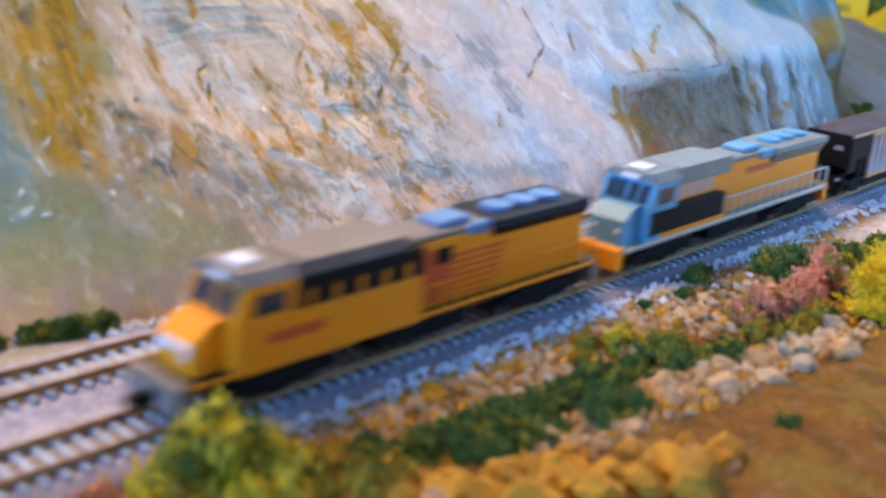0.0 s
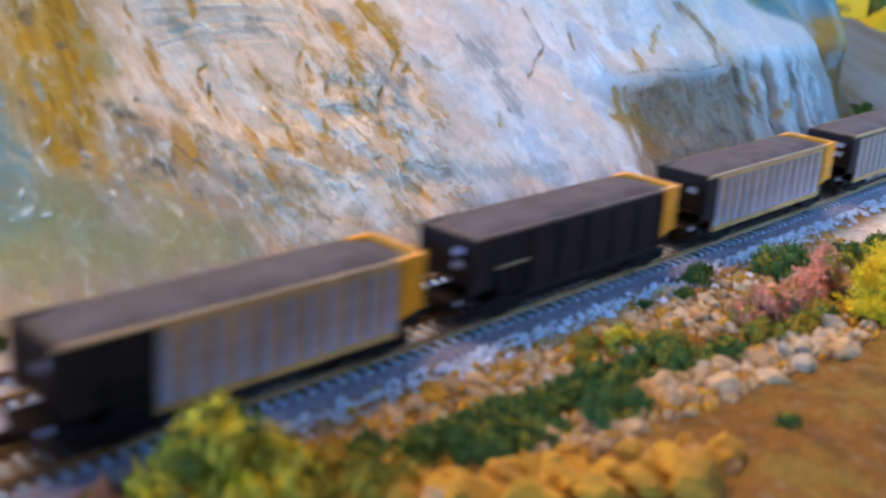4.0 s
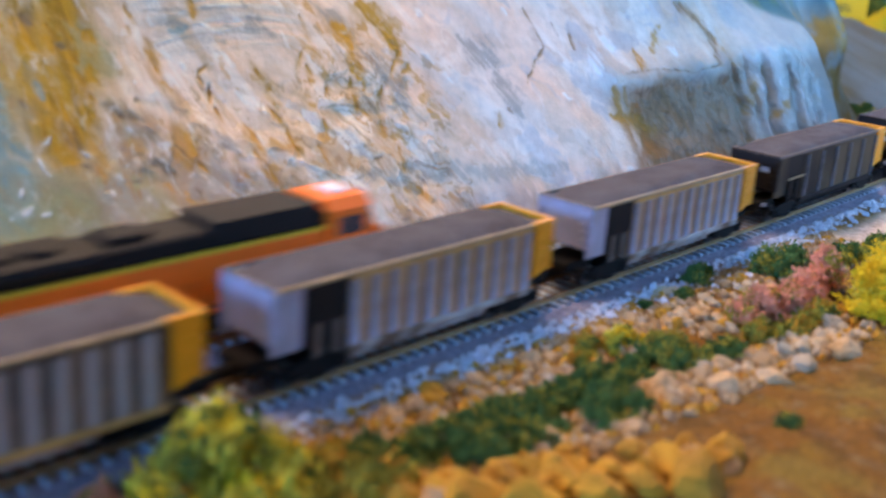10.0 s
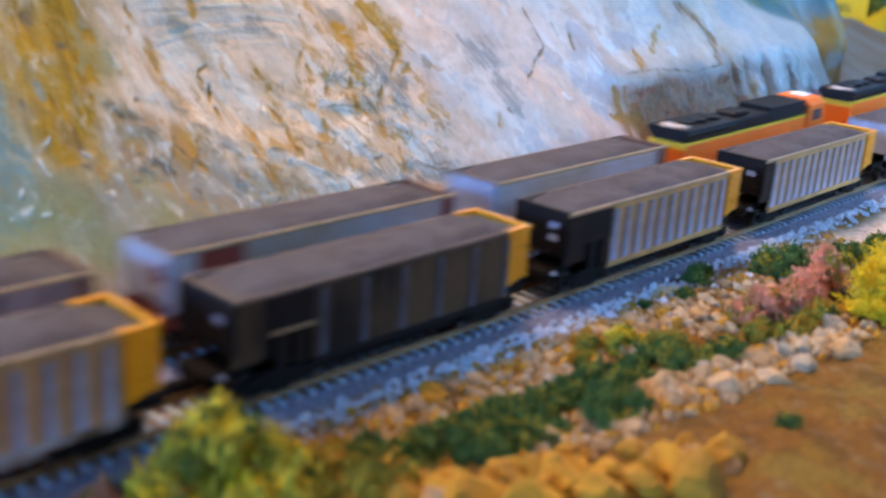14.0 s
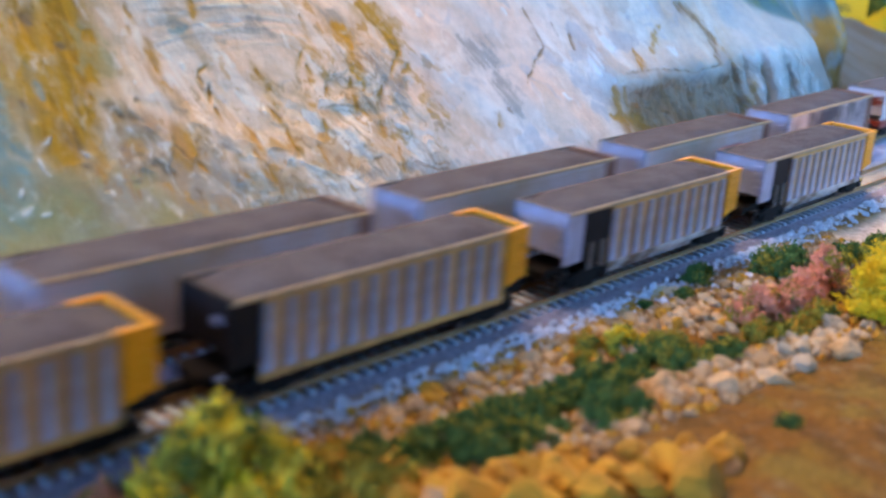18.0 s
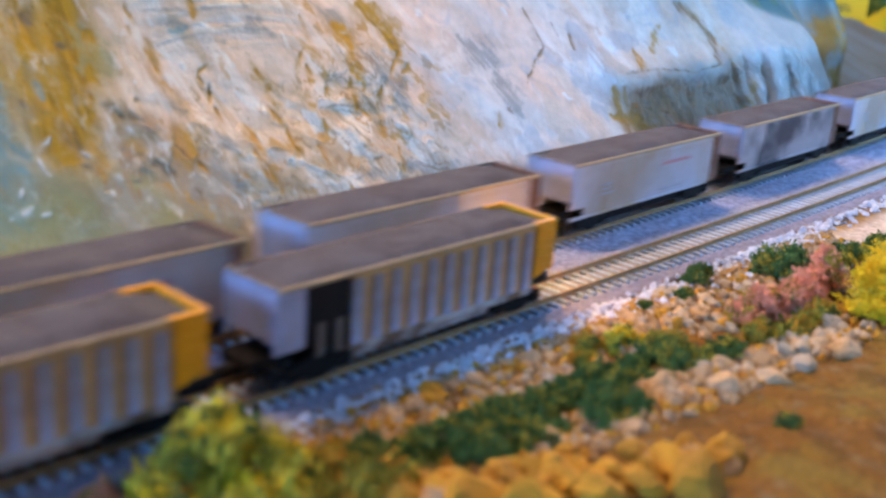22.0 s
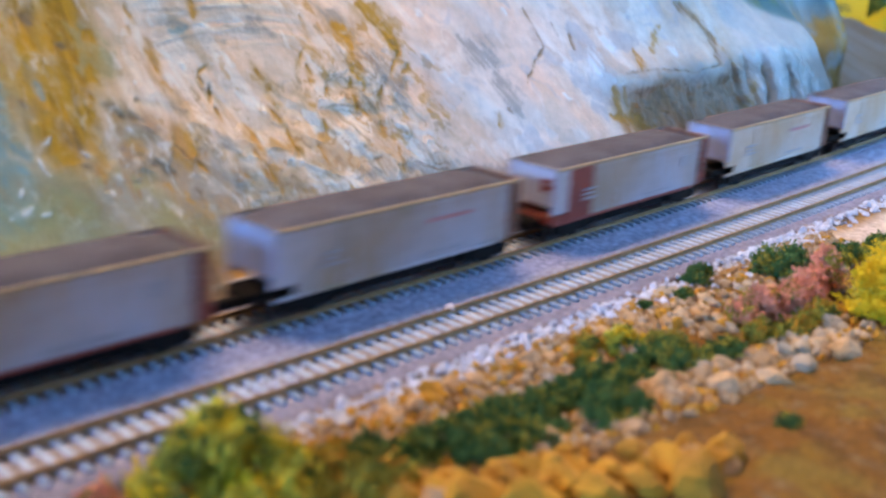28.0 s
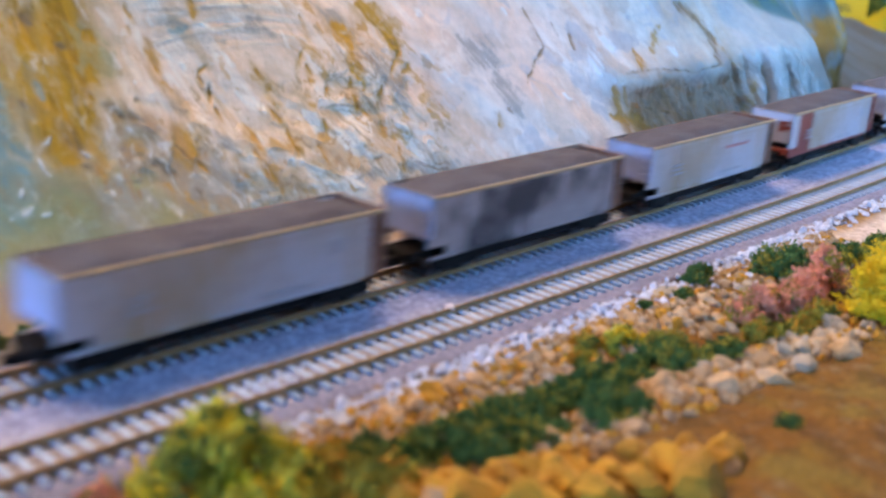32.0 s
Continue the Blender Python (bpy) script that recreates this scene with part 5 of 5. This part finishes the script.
    for _ in range(40):
        t = rnd.uniform(0, 1)
        rock(rnd.choice(("tan", "grey")), 66 + 82 * t + rnd.uniform(-4, 4), -58 - 12 * t + rnd.uniform(-5, 5), rnd.uniform(2.0, 4.0))
    for _ in range(70):
        rock(rnd.choice(("tan", "tan", "orange", "grey")), rnd.uniform(84, 165), rnd.uniform(-46, -22), rnd.uniform(1.3, 3.2))
    for _ in range(34):
        t = rnd.uniform(0, 1)
        rock(rnd.choice(("tan", "orange", "tan")), 40 + 95 * t + rnd.uniform(-5, 5), -58 - 12 * t + rnd.uniform(-7, 7), rnd.uniform(1.2, 2.6))


rocks()


def stone_border():
    st = thing("stone_border", "loose row of white gravel stones along the ballast", "gravel", kind="stuff")
    rnd = random.Random(3)
    for i in range(390):
        x = rnd.uniform(-14, 225) if i < 300 else rnd.uniform(-13, 32)
        y = bow(x, 4.98) - 16.0 - abs(rnd.gauss(0, 2.2 if i < 300 else 4.2)) + 1.6 - (1.5 if x < 20 else 0)
        r = rnd.uniform(0.6, 1.35)
        share("stone", STONES[rnd.randrange(6)], st, x, y, ground_z(x, y) + 0.3 * r, rnd.uniform(0, 360), r)
    verts, faces = [], []
    for i in range(1500):
        far = i < 300 or i > 790
        close = i >= 1000
        x = (rnd.uniform(185, 420) if i < 300 else rnd.uniform(-14, 230)) if far else rnd.uniform(-70, 250)
        y = bow(x, 4.98) - 15 - abs(rnd.gauss(0, 3.0 if far else 5.0)) if far else None
        if close:
            x = rnd.uniform(-15, 240)
            y = float(bow(x, 4.98)) - 16.0 - abs(rnd.gauss(0, 3.4 + 2.5 * min(1, max(0, (x - 90) / 60))))
        elif i > 900:
            x, y = rnd.gauss(-2, 5), rnd.uniform(-4.5, 4.0)
        if not far:
            y = 50 + bow(x, 7.54) + rnd.uniform(-3, 5) + (12 if x < -20 else 0)
        r = rnd.uniform(0.9, 1.5) * rnd.choice((0.7, 0.9, 1.1, 1.3)) if i <= 900 or close else rnd.uniform(0.35, 0.6)
        me = STONES[rnd.randrange(6)]
        b = len(verts)
        ca, sa = math.cos(i), math.sin(i)
        z = (ground_z(x, y) if i <= 900 or close else -1.7) + 0.35 * r
        for v in me.vertices:
            a, c, d = v.co * r
            verts.append((a * ca - c * sa + x * MM, a * sa + c * ca + y * MM, d + z * MM))
        faces += [tuple(b + k for k in f.vertices) for f in me.polygons]
    me = bpy.data.meshes.new("gravel")
    me.from_pydata(verts, [], faces)
    me.materials.append(STONE_WHITE)
    tagged(new("gravel", me), "scattered white and tan gravel beside the tracks", "gravel", kind="stuff")


stone_border()
# pebble stands in for a small bright speck on the track
pebble = new("pebble", rock_mesh(177, material("pink_white_pebble", (0.90, 0.72, 0.66), 0.5, vary=0.15), 0.8))
pebble.location, pebble.scale = (0.0632, 0.0066, -0.0003), (1.5, 1.5, 1.5)
tagged(pebble, "pale pink pebble standing for a bright speck on the front track", "pebble")


# ---- foam bushes ----
MIX = {LEAF_GREEN.name: LEAF_OLIVE, LEAF_LIME.name: LEAF_YELLOW, LEAF_OLIVE.name: LEAF_RUST, LEAF_YELLOW.name: LEAF_LIME, LEAF_PINK.name: LEAF_OLIVE}


def bush(name, label, mat, x, y, w, d, h, seed, lumps=9, leaves=2600, leaf=0.9, z=None):
    """Low clump of foam foliage: many small ragged flakes gathered in lumps, on a few twigs."""
    rnd = np.random.RandomState(seed)
    b = thing(name, label, "bush", "foam bushes", x=x, y=y, z=ground_z(x, y) - 0.3 if z is None else z)
    lumps, leaves = int(lumps * 5), int(leaves * 4)
    leaf = leaf * 0.8
    cx, cy = rnd.uniform(-0.85, 0.85, lumps) * w / 2, rnd.uniform(-0.85, 0.85, lumps) * d / 2
    cz = h * rnd.uniform(0.12, 0.85, lumps) * (1 - 0.35 * (np.hypot(cx / (w / 2), cy / (d / 2))))
    cr = rnd.uniform(0.10, 0.27, lumps) * min(w, d, h * 1.8)
    which = rnd.randint(0, lumps, leaves)
    u = rnd.normal(size=(leaves, 3))
    u /= np.linalg.norm(u, axis=1)[:, None]
    rad = cr[which] * (0.5 + 1.3 * rnd.uniform(0, 1, leaves) ** 1.3)
    P = np.stack([cx[which], cy[which], cz[which]], 1) + u * rad[:, None] * np.array((1, 1, 0.85))
    # ragged sprigs that stand out of the lumps
    sprigs = lumps * 3
    root = rnd.randint(0, lumps, sprigs)
    out = rnd.normal(size=(sprigs, 3)) * np.array((0.8, 0.8, 0.6)) + np.array((0, 0, 0.55))
    out = out / np.linalg.norm(out, axis=1)[:, None] * (cr[root] * rnd.uniform(1.0, 2.3, sprigs))[:, None]
    on = rnd.uniform(0, 1, leaves) < 0.34
    pick = rnd.randint(0, sprigs, leaves)
    along = np.stack([cx[root], cy[root], cz[root]], 1)[pick] + out[pick] * rnd.uniform(0.25, 1.0, leaves)[:, None] + rnd.normal(size=(leaves, 3)) * leaf * 0.28
    P = np.where(on[:, None], along, P)
    which = np.where(on, root[pick], which)
    P[:, 2] = np.maximum(P[:, 2], 0.1)
    a = rnd.normal(size=(leaves, 3))
    a /= np.linalg.norm(a, axis=1)[:, None]
    e = np.cross(a, rnd.normal(size=(leaves, 3)))
    e /= np.linalg.norm(e, axis=1)[:, None]
    f = np.cross(a, e)
    s = leaf * rnd.uniform(0.35, 1.0, leaves)[:, None]
    quad = np.stack([P - e * s, P + f * s * 0.7 + a * s * 0.4, P + e * s, P - f * s * 0.6 + a * s * 0.3], 1)
    me = bpy.data.meshes.new("foliage")
    me.from_pydata((quad.reshape(-1, 3) * MM).tolist(), [], np.arange(leaves * 4).reshape(-1, 4).tolist())
    me.materials.append(mat)
    me.materials.append(MIX.get(mat.name, LEAF_OLIVE))
    me.materials.append(LEAF_GREEN if mat in (LEAF_LIME, LEAF_OLIVE) else mat)
    pick = rnd.uniform(0, 1, lumps)[which] * 0.75 + rnd.uniform(0, 0.25, leaves)
    me.polygons.foreach_set("material_index", np.where(pick < 0.30, 1, np.where(pick > 0.74, 2, 0)).astype(np.int32))
    fo = new("foliage", me)
    fo.parent = b
    # solid heart of every lump, so that the clump is not see-through
    bm = bmesh.new()
    for i in range(lumps):
        bmesh.ops.create_icosphere(bm, subdivisions=2, radius=cr[i] * 0.5 * MM, matrix=Matrix.Translation((cx[i] * MM, cy[i] * MM, cz[i] * MM)))
    for v in bm.verts:
        v.co *= 1 + 0.18 * noise.noise(v.co * 500)
        v.co.z = max(v.co.z, -0.5 * MM)
    part("foam_core", bm, mat, b)
    bm = bmesh.new()
    for i in range(3):
        bmesh.ops.create_cone(bm, segments=6, radius1=0.45 * MM, radius2=0.2 * MM, depth=h * 0.5 * MM, matrix=Matrix.Translation((cx[i] * 0.6 * MM, cy[i] * 0.6 * MM, h * 0.22 * MM)))
    part("twig", bm, TWIG, b)


def bushes():
    bush("bush", "yellow-green foam bush beside the front track", LEAF_LIME, -36, -26, 18, 13, 21, 1, 16, 5200, 1.0)
    bush("bush", "olive green foam bush beside the front track", LEAF_OLIVE, -23, -38, 24, 16, 5.5, 2, 12, 3600, 0.9)
    bush("bush", "yellow-green foam bush beside the front track", LEAF_LIME, -28, -24, 11, 9, 8, 3, 7, 1800, 0.8)
    for i, (x, y, w, d, h) in enumerate(((-44, -23, 14, 10, 9), (-33, -37, 18, 12, 8), (-25, -30, 11, 9, 8), (-48, -31, 12, 10, 6))):
        bush("bush", "yellow-green foam clump at the foot of a bush", LEAF_LIME, x, y, w, d, h, 130 + i, 7, 1600, 1.3)
    for i, (x, y, w, d, h) in enumerate(((-24, -27, 8, 6, 5), (-31, -31, 9, 7, 8), (-15, -31, 6, 5, 4), (-45, -29, 8, 7, 9), (-8, -30, 5, 4, 2.5))):
        bush("bush", "rusty orange foam tuft among olive bushes", LEAF_RUST, x, y, w, d, h, 110 + i, 6, 900, 0.8)
    for i, (x, y, w, d, h) in enumerate(((-18, -40, 15, 11, 8), (-9, -39, 12, 9, 6), (-15, -47, 14, 10, 7))):
        bush("bush", "olive and dark green foam clump on ochre soil", (LEAF_OLIVE, LEAF_GREEN, LEAF_OLIVE)[i], x, y, w, d, h, 140 + i, 8, 2000, 0.9)
    bush("bush", "olive green foam bush on ochre soil", LEAF_OLIVE, -12, -46, 15, 11, 5, 4, 9, 2400, 1.0)
    green = ((0, -41, 18, 12, 6), (12, -42, 18, 12, 6), (27, -41, 18, 10, 6), (39, -43, 15, 11, 6), (52, -43, 14, 8, 5), (66, -41, 12, 7, 4.5), (90, -50, 17, 9, 7), (104, -55, 9, 6, 6), (50, -57, 15, 9, 7), (29, -53, 15, 9, 5), (14, -51, 14, 9, 5), (59, -50, 12, 7, 5), (70, -47, 12, 6, 4.5), (79, -44, 11, 6, 4), (92, -43, 12, 6, 4.5), (20, -46, 14, 8, 5), (76, -54, 9, 5, 4))
    for i, (x, y, w, d, h) in enumerate(green):
        bush("bush", "low dark green foam bush on ochre soil", LEAF_GREEN, x, y, w * 1.25, d * 1.2, h * 0.72, 20 + i, 8, 1900, 0.8)
    for i, (x, y, w, d, h) in enumerate(((78, -29, 11, 6, 4.5), (97, -40, 12, 7, 5), (70, -33, 8, 5, 3))):
        bush("bush", "olive foam bush among tan rocks", LEAF_OLIVE, x, y, w, d, h, 40 + i, 7, 1300, 0.8)
    for i, (x, y, w, d, h) in enumerate(((149, -18, 9, 6, 8), (182, -28, 27, 13, 12), (216, -36, 20, 9, 6), (236, -40, 16, 9, 6), (116, -21, 5, 3, 3), (133, -23, 6, 4, 4), (192, -37, 8, 6, 6))):
        bush("bush", "dark green foam bush among white stones", LEAF_GREEN, x, y, w, d, h, 50 + i, 8, 1900, 0.8)
    for i, (x, y, w, d, h) in enumerate(((134, -46, 16, 10, 13), (147, -49, 16, 10, 12), (168, -47, 14, 9, 12), (178, -46, 11, 8, 18), (158, -50, 14, 9, 11))):
        bush("bush", "dusty red foam bush behind grey rocks", LEAF_PINK, x, y, w, d, h, 60 + i, 9, 2100, 0.8)
    for i, (x, y, w, d, h) in enumerate(((166, -72, 22, 18, 25), (182, -68, 22, 16, 24))):
        bush("bush", "bright yellow foam bush in autumn colour", LEAF_YELLOW, x, y, w, d, h, 70 + i, 12, 3200, 0.9)
    for i, (x, y, w, d, h) in enumerate(((121, -56, 12, 7, 6), (132, -60, 13, 7, 6), (147, -60, 12, 7, 8))):
        bush("bush", "yellow-green foam bush beside grey rocks", LEAF_OLIVE, x, y, w, d, h, 80 + i, 8, 1600, 0.8)
    bush("bush", "yellow-green foam tuft among tan rocks", LEAF_LIME, 88, -32, 13, 7, 5, 47, 8, 1500, 0.8)
    bush("bush", "small green foam tuft on ochre soil", LEAF_GREEN, 72, -89, 4, 4, 4, 98, 5, 500, 0.7)
    bush("bush", "small rusty red foam tuft beside the front track", LEAF_PINK, -57, -17, 7, 6, 5, 99, 6, 900, 0.8)
    for i, (x, y, w, d, h) in enumerate(((-30, 58, 9, 5, 6), (-22, 56, 10, 5, 7), (-14, 54, 8, 5, 6), (-40, 60, 6, 4, 4))):
        bush("bush", "dark green foam bush at the foot of the cliff", LEAF_GREEN, x, y, w, d, h, 90 + i, 8, 1500, 0.7)
    for i, (x, y, w, d, h) in enumerate(((455, 78, 22, 6, 7), (490, 84, 24, 8, 8), (372, 66, 7, 3, 3))):
        bush("bush", "dark green foam bush at the foot of the cliff", LEAF_GREEN, x, y, w, d, h, 96 + i, 8, 1300, 1.0)


bushes()


GOLDEN = [(778, 207, 22, 12, 9), (802, 223, 20, 14, 12), (813, 219, 24, 14, 16), (833, 220, 24, 14, 20)]


# ---- far corner: yellow card with bars and autumn trees on the shoulder of the hill ----
def far_corner():
    s = thing("yellow_card", "yellow card with two black bars on the hill", "sign", x=800, y=264, z=19)
    s.rotation_euler = (0, 0, radians(-52))
    boxed("card", SIGN_YELLOW, s, -20, 38, -0.6, 0.6, -11, 34, bev=0.2)
    for z, a, b in ((6.0, 7, 24), (9.2, 9, 22)):
        boxed("bar", INK, s, a, b, -0.9, -0.55, z, z + 1.2, bev=0, label="black bar of small print")
    bush("bush", "dark green foam bush behind the golden ones", LEAF_GREEN, 868, 246, 34, 14, 36, 127, 10, 1800, 1.6, z=8)
    for i, (x, y, w, d, h) in enumerate(GOLDEN):
        bush("bush", "golden foam bush on the crest of the hill", LEAF_YELLOW, x, y, w, d, h, 120 + i, 10, 1500, 1.4, z=12)


far_corner()

# ---- travel of both trains: seconds and millimetres along the track ----
RUN_FRONT = [(0, 1270), (0.5, 1228), (1, 1186), (1.5, 1143), (2, 1103), (2.5, 1060), (3, 1018), (3.5, 976), (5.5, 816), (6, 782), (6.5, 747), (7, 718), (7.5, 685), (8, 656), (8.5, 623), (9, 593), (9.5, 564), (10, 534), (10.5, 499), (11, 468), (11.5, 439), (12, 413), (12.5, 384), (13, 360), (13.5, 328), (14, 299), (14.5, 271)]
RUN_FRONT += [(16.5, 153), (17, 129), (17.5, 105), (18, 74), (18.5, 46), (19, 19), (19.5, -8), (20, -34), (20.5, -61), (21, -87), (21.5, -115), (22, -139), (22.5, -165), (23, -191), (23.5, -218), (24, -247), (24.5, -277), (25, -306), (25.5, -334), (27.5, -446), (32, -690)]
RUN_REAR = [(0, -1910), (5, -1363), (9.5, -862), (10, -808), (10.5, -752), (11, -694), (11.5, -637), (12, -588), (12.5, -532), (13, -485), (13.5, -425), (14, -372), (14.5, -319.5), (16.5, -105), (17, -51.5), (17.5, -3), (18, 48), (18.5, 104), (19, 158.5), (19.5, 210), (20, 260), (20.5, 307), (21, 363), (21.5, 414), (22, 459), (22.5, 510), (23, 558)]
RUN_REAR += [(23.5, 605), (24, 653), (24.5, 699), (25, 745), (25.5, 797), (27.5, 970), (28, 1014), (28.5, 1072), (29, 1108), (29.5, 1162), (30, 1209), (30.5, 1263), (31, 1314), (31.5, 1361), (32, 1409)]


def motions():
    for train, run, rear in ((front_train, RUN_FRONT, False), (rear_train, RUN_REAR, True)):
        for ob, offset, turn in train:
            walk(ob, [(t, on_track(s + offset, rear) @ pose(0, 0, 0, 0, 0, turn)) for t, s in run])


motions()
